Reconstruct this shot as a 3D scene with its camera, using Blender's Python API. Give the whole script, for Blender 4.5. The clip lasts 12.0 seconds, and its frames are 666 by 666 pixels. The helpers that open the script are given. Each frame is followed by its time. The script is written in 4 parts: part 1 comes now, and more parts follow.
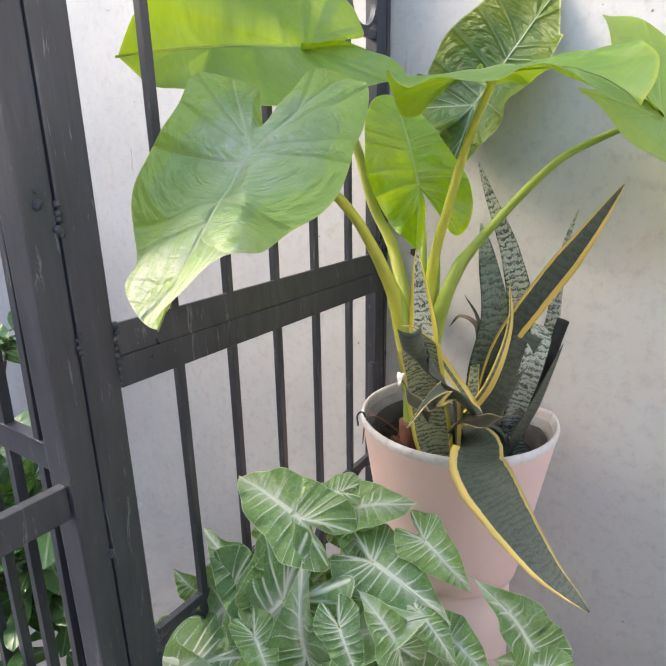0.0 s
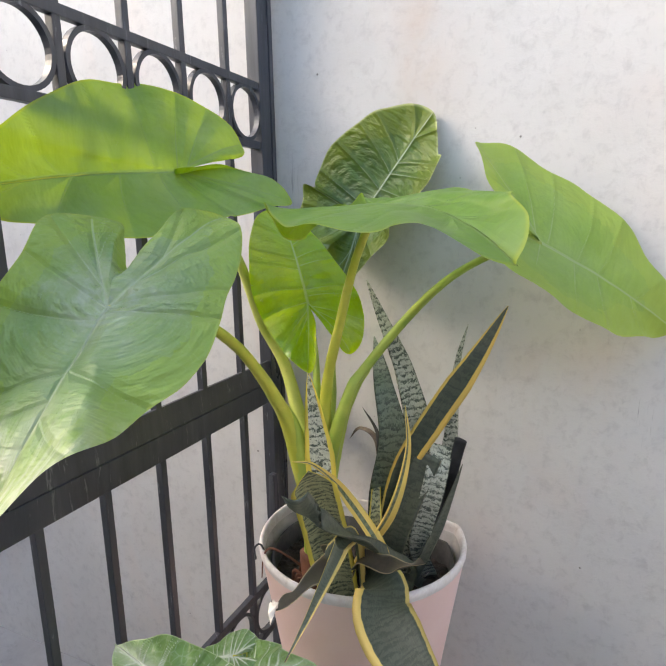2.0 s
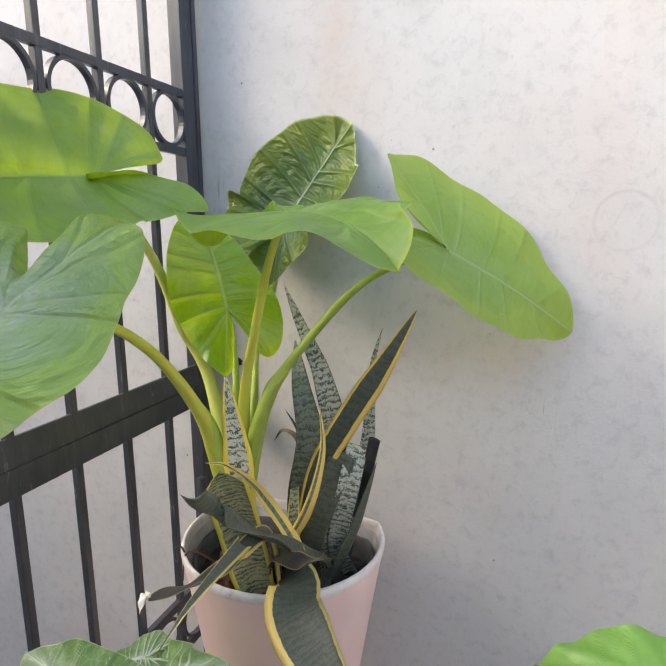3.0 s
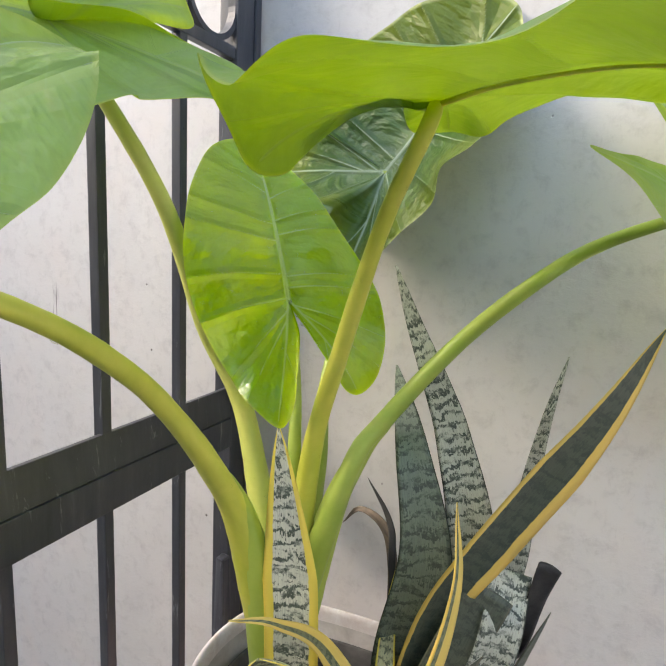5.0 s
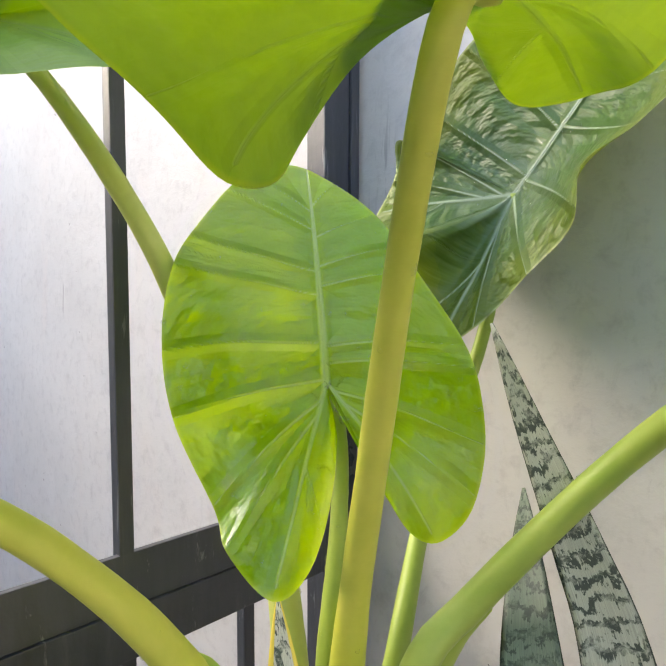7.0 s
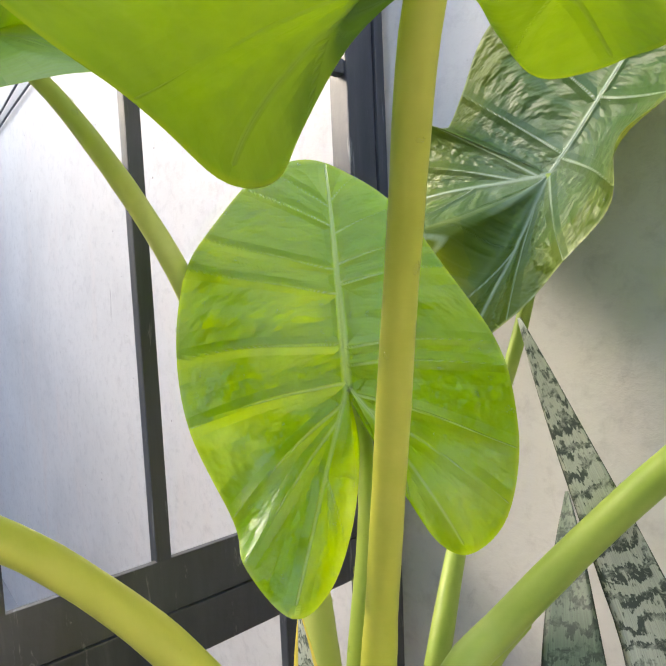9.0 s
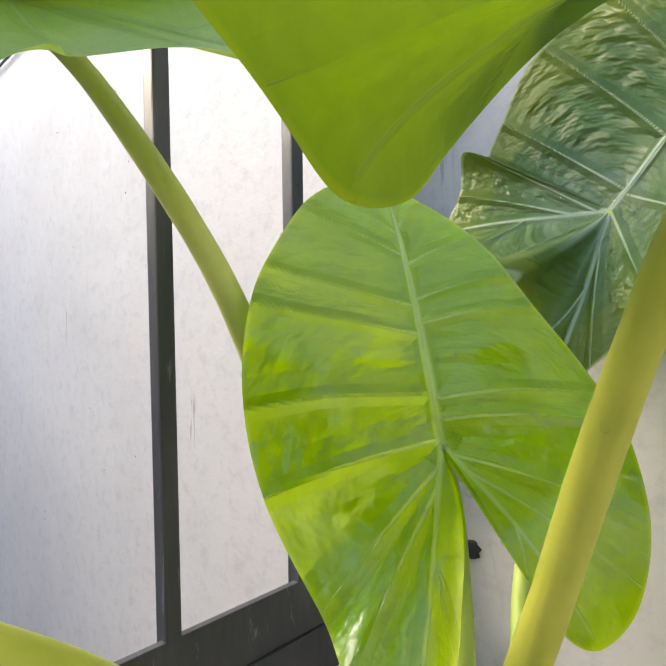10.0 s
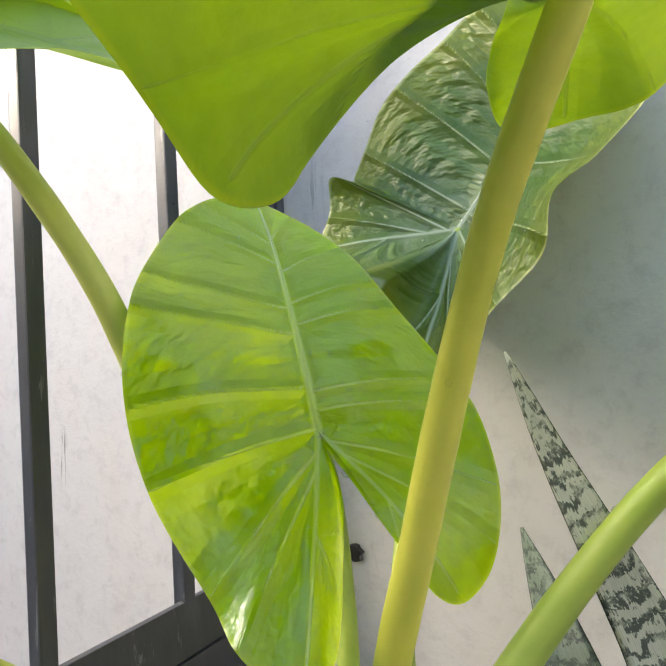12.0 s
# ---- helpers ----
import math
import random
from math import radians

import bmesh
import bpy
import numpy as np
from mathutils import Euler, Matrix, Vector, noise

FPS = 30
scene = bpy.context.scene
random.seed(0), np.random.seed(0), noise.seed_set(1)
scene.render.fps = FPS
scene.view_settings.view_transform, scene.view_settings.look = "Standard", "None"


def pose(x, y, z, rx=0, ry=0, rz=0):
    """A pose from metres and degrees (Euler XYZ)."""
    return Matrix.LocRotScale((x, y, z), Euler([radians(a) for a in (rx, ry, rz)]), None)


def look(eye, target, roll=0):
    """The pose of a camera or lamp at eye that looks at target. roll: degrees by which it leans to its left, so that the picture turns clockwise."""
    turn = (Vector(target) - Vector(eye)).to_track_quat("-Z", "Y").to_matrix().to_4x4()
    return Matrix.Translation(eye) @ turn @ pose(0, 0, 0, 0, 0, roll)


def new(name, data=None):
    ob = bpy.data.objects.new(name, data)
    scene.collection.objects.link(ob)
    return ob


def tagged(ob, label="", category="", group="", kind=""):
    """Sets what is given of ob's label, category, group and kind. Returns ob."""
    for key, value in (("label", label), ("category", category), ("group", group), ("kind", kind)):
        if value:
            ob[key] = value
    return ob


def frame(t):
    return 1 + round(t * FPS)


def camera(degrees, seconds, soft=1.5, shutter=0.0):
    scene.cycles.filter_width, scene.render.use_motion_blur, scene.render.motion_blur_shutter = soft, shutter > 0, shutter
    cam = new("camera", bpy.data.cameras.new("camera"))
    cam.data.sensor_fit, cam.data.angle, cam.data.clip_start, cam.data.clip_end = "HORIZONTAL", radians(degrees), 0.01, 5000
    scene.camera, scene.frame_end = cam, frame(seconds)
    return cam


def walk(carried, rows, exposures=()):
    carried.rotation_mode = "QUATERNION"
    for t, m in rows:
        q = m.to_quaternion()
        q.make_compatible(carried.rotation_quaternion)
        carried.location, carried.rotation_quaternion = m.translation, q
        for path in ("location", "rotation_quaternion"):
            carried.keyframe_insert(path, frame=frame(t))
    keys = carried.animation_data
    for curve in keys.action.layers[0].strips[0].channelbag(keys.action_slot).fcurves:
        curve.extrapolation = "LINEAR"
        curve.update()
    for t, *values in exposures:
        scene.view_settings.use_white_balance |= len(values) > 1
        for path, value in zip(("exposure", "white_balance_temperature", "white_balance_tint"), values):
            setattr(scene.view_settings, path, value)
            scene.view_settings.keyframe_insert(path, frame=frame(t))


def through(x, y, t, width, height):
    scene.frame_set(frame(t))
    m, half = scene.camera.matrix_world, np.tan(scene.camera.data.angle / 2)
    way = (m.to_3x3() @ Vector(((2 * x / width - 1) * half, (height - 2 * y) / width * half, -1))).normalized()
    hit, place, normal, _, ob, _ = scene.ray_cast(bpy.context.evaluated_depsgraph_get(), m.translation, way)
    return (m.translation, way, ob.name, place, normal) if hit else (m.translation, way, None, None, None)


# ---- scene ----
cam = camera(60.8, 12.0)
PATH = [
    (0, (0.074, 0.044, 1.098), (-0.991, 1.633, 0.514), -0.4),
    (0.5, (-0.015, 0.129, 1.135), (-1.138, 1.718, 0.674), -0.0),
    (1, (-0.033, 0.144, 1.164), (-1.09, 1.78, 0.706), 0.0),
    (1.5, (0.011, 0.137, 1.182), (-0.938, 1.854, 0.793), 0.4),
    (2, (0.065, 0.124, 1.178), (-0.756, 1.906, 0.79), -0.6),
    (2.5, (0.114, 0.118, 1.18), (-0.605, 1.945, 0.801), -0.3),
    (2.7, (0.127, 0.114, 1.185), (-0.548, 1.962, 0.825), -0.0),
    (4.3, (0.008, 0.322, 1.124), (-0.7, 2.12, 0.607), 0.7),
    (4.5, (-0.03, 0.361, 1.123), (-0.71, 2.166, 0.593), 1.0),
    (5, (-0.088, 0.444, 1.116), (-0.885, 2.245, 0.774), 3.5),
    (5.5, (-0.12, 0.511, 1.1), (-0.946, 2.307, 0.801), 2.9),
    (6, (-0.122, 0.564, 1.092), (-1.178, 2.229, 0.756), 4.3),
    (6.5, (-0.116, 0.617, 1.101), (-1.342, 2.195, 1.03), 1.4),
    (7, (-0.097, 0.639, 1.104), (-1.494, 2.067, 0.993), 0.9),
    (7.2, (-0.091, 0.646, 1.106), (-1.509, 2.053, 1.009), 0.5),
    (8.8, (-0.07, 0.673, 1.103), (-1.632, 1.916, 0.99), -1.5),
    (9, (-0.096, 0.661, 1.108), (-1.614, 1.956, 0.969), -1.8),
    (9.5, (-0.153, 0.648, 1.108), (-1.639, 1.982, 0.985), -0.7),
    (10, (-0.176, 0.642, 1.115), (-1.551, 2.094, 1.064), 0.0),
    (10.5, (-0.184, 0.647, 1.109), (-1.4, 2.234, 1.074), 0.3),
    (11, (-0.187, 0.658, 1.101), (-1.319, 2.306, 1.105), -0.9),
    (11.5, (-0.178, 0.65, 1.102), (-1.242, 2.343, 1.162), -2.2),
    (12, (-0.164, 0.629, 1.098), (-1.206, 2.335, 1.163), -2.2),
]
walk(cam, [(t, look(eye, target, roll)) for t, eye, target, roll in PATH], [(0, 2.54, 7350, 8.5), (1, 2.34, 7350, 8.5), (2.7, 2.24, 7350, 8.5), (4.5, 2.42, 7350, 8.5), (6, 2.55, 7350, 8.5), (9, 2.68, 7350, 8.5), (10, 2.52, 7350, 8.5), (12, 2.6, 7350, 8.5)])

# ---- world, sun, exposure ----
world = bpy.data.worlds.new("sky")
scene.world = world
world.use_nodes = True
wt = world.node_tree
sky = wt.nodes.new("ShaderNodeTexSky")
sky.sky_type = "NISHITA"
sky.sun_disc = False
sky.sun_elevation, sky.sun_rotation = radians(33), radians(-114)
sky.air_density, sky.dust_density, sky.ozone_density = 1.0, 2.2, 0.8
wt.links.new(sky.outputs[0], wt.nodes["Background"].inputs[0])
wt.nodes["Background"].inputs[1].default_value = 0.15

sun_data = bpy.data.lights.new("sun", "SUN")
sun_data.energy, sun_data.angle, sun_data.color = 0.36, radians(18), (1.0, 0.985, 0.96)
sun = new("sun", sun_data)
sun.matrix_world = look((-3.37, -0.55, 3.18), (-0.3, 0.8, 1.0))

# ---- materials ----


def material(name):
    m = bpy.data.materials.new(name)
    m.use_nodes = True
    nt = m.node_tree
    return m, nt, nt.nodes["Principled BSDF"], nt.nodes["Material Output"]


def node(nt, kind, **values):
    n = nt.nodes.new(kind)
    for key, value in values.items():
        n.inputs[key.replace("_", " ")].default_value = value
    return n


def noise_of(nt, scale, detail=5.0, rough=0.6, vector=None, distortion=0.0):
    n = node(nt, "ShaderNodeTexNoise", Scale=scale, Detail=detail, Roughness=rough, Distortion=distortion)
    if vector is None:
        vector = nt.nodes.new("ShaderNodeTexCoord").outputs["Object"]
    nt.links.new(vector, n.inputs["Vector"])
    return n.outputs["Fac"]


def noise_colour(nt, scale, vector):
    n = node(nt, "ShaderNodeTexNoise", Scale=scale, Detail=3.0)
    nt.links.new(vector, n.inputs["Vector"])
    return n.outputs["Color"]


def ramp(nt, fac, *stops):
    n = nt.nodes.new("ShaderNodeValToRGB")
    e = n.color_ramp.elements
    while len(e) < len(stops):
        e.new(0.5)
    for el, (p, c) in zip(e, stops):
        el.position = p
        el.color = (*c, 1) if isinstance(c, tuple) else (c, c, c, 1)
    nt.links.new(fac, n.inputs[0])
    return n.outputs[0]


def blend(nt, fac, a, b, how="MIX"):
    n = nt.nodes.new("ShaderNodeMix")
    n.data_type, n.blend_type = "RGBA", how
    for socket, value in ((n.inputs[0], fac), (n.inputs[6], a), (n.inputs[7], b)):
        if isinstance(value, (int, float)):
            socket.default_value = value
        elif isinstance(value, tuple):
            socket.default_value = (*value, 1)
        else:
            nt.links.new(value, socket)
    return n.outputs[2]


def calc(nt, how, a, b=0.0, clamp=False):
    n = nt.nodes.new("ShaderNodeMath")
    n.operation, n.use_clamp = how, clamp
    for socket, value in zip(n.inputs, (a, b)):
        if isinstance(value, (int, float)):
            socket.default_value = value
        else:
            nt.links.new(value, socket)
    return n.outputs[0]


def bump(nt, p, height, strength, distance=0.002):
    n = node(nt, "ShaderNodeBump", Strength=strength, Distance=distance)
    nt.links.new(height, n.inputs["Height"])
    nt.links.new(n.outputs[0], p.inputs["Normal"])
    return n


def attribute(nt, name):
    n = nt.nodes.new("ShaderNodeAttribute")
    n.attribute_name = name
    return n


def disc_mask(nt, coords, x, z, wide, high, soft):
    """One inside an ellipse on the wall, fading to nothing outside it."""
    m = node(nt, "ShaderNodeMapping", Location=(-x / wide, 0.0, -z / high), Scale=(1 / wide, 0.0, 1 / high))
    nt.links.new(coords, m.inputs[0])
    ln = nt.nodes.new("ShaderNodeVectorMath")
    ln.operation = "LENGTH"
    nt.links.new(m.outputs[0], ln.inputs[0])
    return ramp(nt, ln.outputs["Value"], (max(0.0, 1.0 - soft), 1.0), (1.0, 0.0)), ln.outputs["Value"]


def wall_plaster():
    m, nt, p, out = material("wall_plaster")
    coords = nt.nodes.new("ShaderNodeTexCoord").outputs["Object"]
    large = noise_of(nt, 1.3, 6, 0.6, coords, 0.6)
    mid = noise_of(nt, 7.0, 6, 0.65, coords, 0.4)
    fine = noise_of(nt, 160.0, 4, 0.7, coords)
    colour = ramp(nt, large, (0.3, (0.46, 0.455, 0.462)), (0.62, (0.565, 0.559, 0.568)))
    colour = blend(nt, ramp(nt, mid, (0.35, 0.0), (0.75, 0.4)), colour, (0.635, 0.62, 0.612))
    # faint pinkish washes and darker scuffs
    stretched = node(nt, "ShaderNodeMapping", Scale=(3.2, 1.0, 1.1))
    nt.links.new(coords, stretched.inputs[0])
    wash = noise_of(nt, 2.2, 3, 0.5, stretched.outputs[0], 1.0)
    colour = blend(nt, ramp(nt, wash, (0.54, 0.0), (0.72, 0.4)), colour, (0.58, 0.51, 0.49))
    scuff = noise_of(nt, 11.0, 8, 0.75, stretched.outputs[0], 2.0)
    colour = blend(nt, ramp(nt, scuff, (0.6, 0.0), (0.74, 0.5)), colour, (0.36, 0.35, 0.37))
    grain = noise_of(nt, 45.0, 6, 0.75, coords, 0.3)
    colour = blend(nt, ramp(nt, grain, (0.5, 0.0), (0.7, 0.42)), colour, (0.34, 0.33, 0.35))
    # brownish smears: warm bounce and shade painted into the wall colour
    for x, z, wide, high, much in ((-0.217, 1.477, 0.05, 0.16, 0.55), (-0.19, 1.4, 0.09, 0.12, 0.3), (0.02, 0.95, 0.16, 0.07, 0.35)):
        spot = calc(nt, "MULTIPLY", disc_mask(nt, coords, x, z, wide, high, 0.9)[0], ramp(nt, mid, (0.35, 0.1), (0.6, 1.0)))
        colour = blend(nt, calc(nt, "MULTIPLY", spot, much), colour, (0.5, 0.39, 0.33))
    # a faint ring left by a cup, and scratches beside it and behind the gate
    ring, away = disc_mask(nt, coords, 0.235, 1.188, 0.05, 0.05, 0.1)
    band = ramp(nt, away, (0.78, 0.0), (0.86, 0.45), (0.94, 0.0))
    colour = blend(nt, calc(nt, "MULTIPLY", band, ramp(nt, mid, (0.4, 0.2), (0.6, 1.0))), colour, (0.4, 0.38, 0.38))
    streaks = node(nt, "ShaderNodeMapping", Scale=(1.0, 1.0, 0.06))
    nt.links.new(coords, streaks.inputs[0])
    hair = ramp(nt, noise_of(nt, 190.0, 3, 0.7, streaks.outputs[0], 0.5), (0.55, 0.0), (0.63, 1.0))
    for x, z, wide, high, much in ((0.15, 0.889, 0.014, 0.06, 0.9), (-0.835, 0.978, 0.012, 0.05, 0.9), (-1.25, 1.1, 0.02, 0.05, 0.6), (-0.45, 1.2, 0.025, 0.12, 0.5)):
        spot = disc_mask(nt, coords, x, z, wide, high, 0.6)[0]
        colour = blend(nt, calc(nt, "MULTIPLY", calc(nt, "MULTIPLY", spot, hair), much), colour, (0.2, 0.19, 0.2))
    # small pits
    pits = nt.nodes.new("ShaderNodeTexVoronoi")
    pits.inputs["Scale"].default_value = 21.0
    nt.links.new(coords, pits.inputs["Vector"])
    pit = ramp(nt, pits.outputs["Distance"], (0.03, 1.0), (0.05, 0.0))
    keep = ramp(nt, noise_of(nt, 9.0, 3, 0.6, coords), (0.5, 0.0), (0.57, 1.0))
    pit = calc(nt, "MULTIPLY", pit, keep)
    colour = blend(nt, pit, colour, (0.16, 0.15, 0.15))
    nt.links.new(colour, p.inputs["Base Color"])
    p.inputs["Roughness"].default_value = 0.75
    relief = calc(nt, "ADD", calc(nt, "MULTIPLY", fine, 0.18), calc(nt, "MULTIPLY", mid, 0.9))
    relief = calc(nt, "ADD", relief, calc(nt, "MULTIPLY", grain, 0.35))
    relief = calc(nt, "SUBTRACT", relief, calc(nt, "MULTIPLY", pit, 1.5))
    bump(nt, p, relief, 0.5, 0.004)
    return m


def concrete():
    m, nt, p, out = material("floor_concrete")
    colour = ramp(nt, noise_of(nt, 3.0, 8, 0.65), (0.3, (0.24, 0.235, 0.24)), (0.7, (0.38, 0.37, 0.372)))
    colour = blend(nt, ramp(nt, noise_of(nt, 22.0, 6, 0.7), (0.55, 0.0), (0.75, 0.5)), colour, (0.17, 0.165, 0.165))
    nt.links.new(colour, p.inputs["Base Color"])
    p.inputs["Roughness"].default_value = 0.7
    bump(nt, p, noise_of(nt, 60.0, 6, 0.7), 0.3, 0.003)
    return m


def black_paint():
    m, nt, p, out = material("black_enamel")
    coords = nt.nodes.new("ShaderNodeTexCoord").outputs["Object"]
    drawn = node(nt, "ShaderNodeMapping", Scale=(1.0, 1.0, 0.12))
    nt.links.new(coords, drawn.inputs[0])
    n = noise_of(nt, 55.0, 6, 0.65, drawn.outputs[0], 0.3)
    colour = ramp(nt, n, (0.32, (0.026, 0.028, 0.038)), (0.6, (0.048, 0.051, 0.066)), (0.8, (0.105, 0.112, 0.14)))
    colour = blend(nt, ramp(nt, noise_of(nt, 7.0, 4, 0.6, coords), (0.45, 0.0), (0.75, 0.45)), colour, (0.055, 0.057, 0.068))
    chips = ramp(nt, noise_of(nt, 95.0, 6, 0.75, drawn.outputs[0], 0.8), (0.61, 0.0), (0.66, 1.0))
    colour = blend(nt, calc(nt, "MULTIPLY", chips, 0.28), colour, (0.46, 0.47, 0.52))
    nt.links.new(colour, p.inputs["Base Color"])
    nt.links.new(ramp(nt, noise_of(nt, 9.0, 5, 0.6, coords), (0.3, 0.26), (0.75, 0.5)), p.inputs["Roughness"])
    p.inputs["Specular IOR Level"].default_value = 0.6
    bump(nt, p, calc(nt, "ADD", noise_of(nt, 90.0, 4, 0.6, coords), calc(nt, "MULTIPLY", noise_of(nt, 14.0, 3, 0.5, coords), 1.5)), 0.25, 0.0015)
    return m


def pink_paint(name, tone=(0.8, 0.565, 0.545)):
    m, nt, p, out = material(name)
    coords = nt.nodes.new("ShaderNodeTexCoord").outputs["Object"]
    colour = ramp(nt, noise_of(nt, 9.0, 5, 0.6, coords), (0.3, tone), (0.72, (tone[0] * 1.06, tone[1] * 1.14, tone[2] * 1.16)))
    worn = ramp(nt, noise_of(nt, 26.0, 6, 0.75, coords, 0.8), (0.66, 0.0), (0.72, 0.6))
    colour = blend(nt, worn, colour, (0.62, 0.56, 0.54))
    nt.links.new(colour, p.inputs["Base Color"])
    p.inputs["Roughness"].default_value = 0.45
    bump(nt, p, noise_of(nt, 35.0, 4, 0.6, coords), 0.12, 0.002)
    return m


def worn_white():
    m, nt, p, out = material("worn_white_rim")
    n = noise_of(nt, 34.0, 7, 0.75, None, 0.7)
    nt.links.new(ramp(nt, n, (0.3, (0.34, 0.31, 0.3)), (0.37, (0.62, 0.55, 0.55)), (0.62, (0.76, 0.73, 0.74))), p.inputs["Base Color"])
    p.inputs["Roughness"].default_value = 0.55
    bump(nt, p, n, 0.3, 0.002)
    return m


def plain(name, a, b, scale, rough=0.7, relief=0.2, distance=0.002, detail=6):
    m, nt, p, out = material(name)
    n = noise_of(nt, scale, detail, 0.65, None, 0.3)
    nt.links.new(ramp(nt, n, (0.32, a), (0.7, b)), p.inputs["Base Color"])
    p.inputs["Roughness"].default_value = rough
    bump(nt, p, n, relief, distance)
    return m


def leaf_skin(name, dark, light, vein, rough=0.34, through=0.45, glow=(0.3, 0.5, 0.02), quilt=0.35, edge=None, specks=0.0, coat=0.0, dents=0.3, line=0.75, greying=0.0, heart=0.0, vary=None, spec=0.5, net=0.05, tip=None, scale=105.0, silver=0.0, blush=None):
    """A leaf: mottled green with fine paler veins, letting light through. dents: rows of hollows between the side
    veins; a patchy grey tone also stands in for sky sheen.
    """
    m, nt, p, out = material(name)
    flat = attribute(nt, "flat").outputs["Vector"]
    lane = attribute(nt, "lane").outputs["Fac"]
    wide = attribute(nt, "wide").outputs["Fac"]
    axis = calc(nt, "ABSOLUTE", attribute(nt, "axis").outputs["Fac"])
    middle = attribute(nt, "middle").outputs["Fac"]
    away = attribute(nt, "near").outputs["Fac"]
    thin = ramp(nt, calc(nt, "DIVIDE", away, calc(nt, "MAXIMUM", wide, 0.00005)), (0.25, 1.0), (1.0, 0.0))
    thick = ramp(nt, calc(nt, "DIVIDE", axis, calc(nt, "MAXIMUM", middle, 0.00005)), (0.45, 1.0), (1.0, 0.0))
    veins = calc(nt, "MAXIMUM", calc(nt, "MULTIPLY", thin, 0.85), thick)
    groove = calc(nt, "MINIMUM", away, calc(nt, "ADD", axis, calc(nt, "MULTIPLY", calc(nt, "LESS_THAN", middle, 0.0001), 1.0)))
    puff = ramp(nt, calc(nt, "DIVIDE", groove, 0.013), (0.0, 0.0), (0.4, 0.62), (1.0, 1.0))
    # cross veinlets: hollows that run from one side vein to the next
    grid = nt.nodes.new("ShaderNodeCombineXYZ")
    nt.links.new(calc(nt, "MULTIPLY", attribute(nt, "far").outputs["Fac"], 105.0), grid.inputs[0])
    nt.links.new(calc(nt, "MULTIPLY", lane, 3.0), grid.inputs[1])
    rows = noise_of(nt, 1.0, 2, 0.45, grid.outputs[0])
    colour = ramp(nt, noise_of(nt, 16.0, 4, 0.55, flat), (0.3, dark), (0.72, light))
    colour = blend(nt, ramp(nt, rows, (0.42, 0.0), (0.62, 0.2)), colour, dark)
    fine = noise_of(nt, 130.0, 4, 0.65, flat)
    colour = blend(nt, ramp(nt, fine, (0.4, 0.0), (0.8, 0.25)), colour, light)
    if vary:
        chance = nt.nodes.new("ShaderNodeObjectInfo").outputs["Random"]
        colour = blend(nt, calc(nt, "MULTIPLY", chance, 0.85), colour, vary)
    if heart:
        close = ramp(nt, calc(nt, "ADD", axis, calc(nt, "MULTIPLY", noise_of(nt, 55.0, 4, 0.7, flat), 0.016)), (0.006, heart), (0.021, 0.0))
        colour = blend(nt, close, colour, vein)
    if greying:
        colour = blend(nt, ramp(nt, noise_of(nt, 11.0, 6, 0.65, flat, 0.5), (0.38, 0.0), (0.7, greying)), colour, (0.36, 0.44, 0.37))
    if blush:
        outer = calc(nt, "ADD", attribute(nt, "reach").outputs["Fac"], calc(nt, "MULTIPLY", noise_of(nt, 20.0, 4, 0.6, flat), 0.5))
        colour = blend(nt, ramp(nt, outer, (0.75, 0.0), (1.0, 0.35), (1.25, 0.85)), colour, blush)
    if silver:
        # pale grey sheen painted in streaks round the joint of the veins
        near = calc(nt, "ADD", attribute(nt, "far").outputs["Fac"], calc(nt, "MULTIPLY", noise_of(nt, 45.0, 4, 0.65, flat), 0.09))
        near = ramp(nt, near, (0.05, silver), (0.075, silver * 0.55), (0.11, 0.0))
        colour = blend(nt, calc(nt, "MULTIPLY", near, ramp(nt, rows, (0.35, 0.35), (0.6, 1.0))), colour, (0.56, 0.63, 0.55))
    mesh = nt.nodes.new("ShaderNodeTexVoronoi")
    mesh.feature = "DISTANCE_TO_EDGE"
    mesh.inputs["Scale"].default_value = scale
    nt.links.new(blend(nt, 0.012, flat, noise_colour(nt, 30.0, flat)), mesh.inputs["Vector"])
    web = ramp(nt, mesh.outputs["Distance"], (0.015, 1.0), (0.09, 0.0))
    web = calc(nt, "MULTIPLY", web, ramp(nt, noise_of(nt, 24.0, 3, 0.6, flat), (0.35, 0.25), (0.65, 1.0)))
    colour = blend(nt, calc(nt, "MULTIPLY", web, net), colour, vein)
    colour = blend(nt, calc(nt, "MULTIPLY", veins, line), colour, vein)
    if edge:
        rim = ramp(nt, attribute(nt, "reach").outputs["Fac"], (0.978, 0.0), (0.992, 0.8))
        colour = blend(nt, rim, colour, edge)
    if specks:
        colour = blend(nt, ramp(nt, noise_of(nt, 320.0, 2, 0.5, flat), (0.62, 0.0), (0.7, specks)), colour, vein)
    crease = None
    if tip:
        # creased, bleached tip with sheen painted in as streaks that run along the leaf
        parts = nt.nodes.new("ShaderNodeSeparateXYZ")
        nt.links.new(flat, parts.inputs[0])
        slim = nt.nodes.new("ShaderNodeCombineXYZ")
        nt.links.new(calc(nt, "MULTIPLY", parts.outputs[0], 22.0), slim.inputs[0])
        nt.links.new(calc(nt, "MULTIPLY", parts.outputs[1], 85.0), slim.inputs[1])
        streak = noise_of(nt, 1.0, 4, 0.6, slim.outputs[0], 0.8)
        where = ramp(nt, calc(nt, "ADD", calc(nt, "SUBTRACT", parts.outputs[0], tip[2]), calc(nt, "MULTIPLY", noise_of(nt, 14.0, 3, 0.5, flat), 0.07)), (tip[0] + 0.035, 0.0), (tip[1] + 0.035, 1.0))
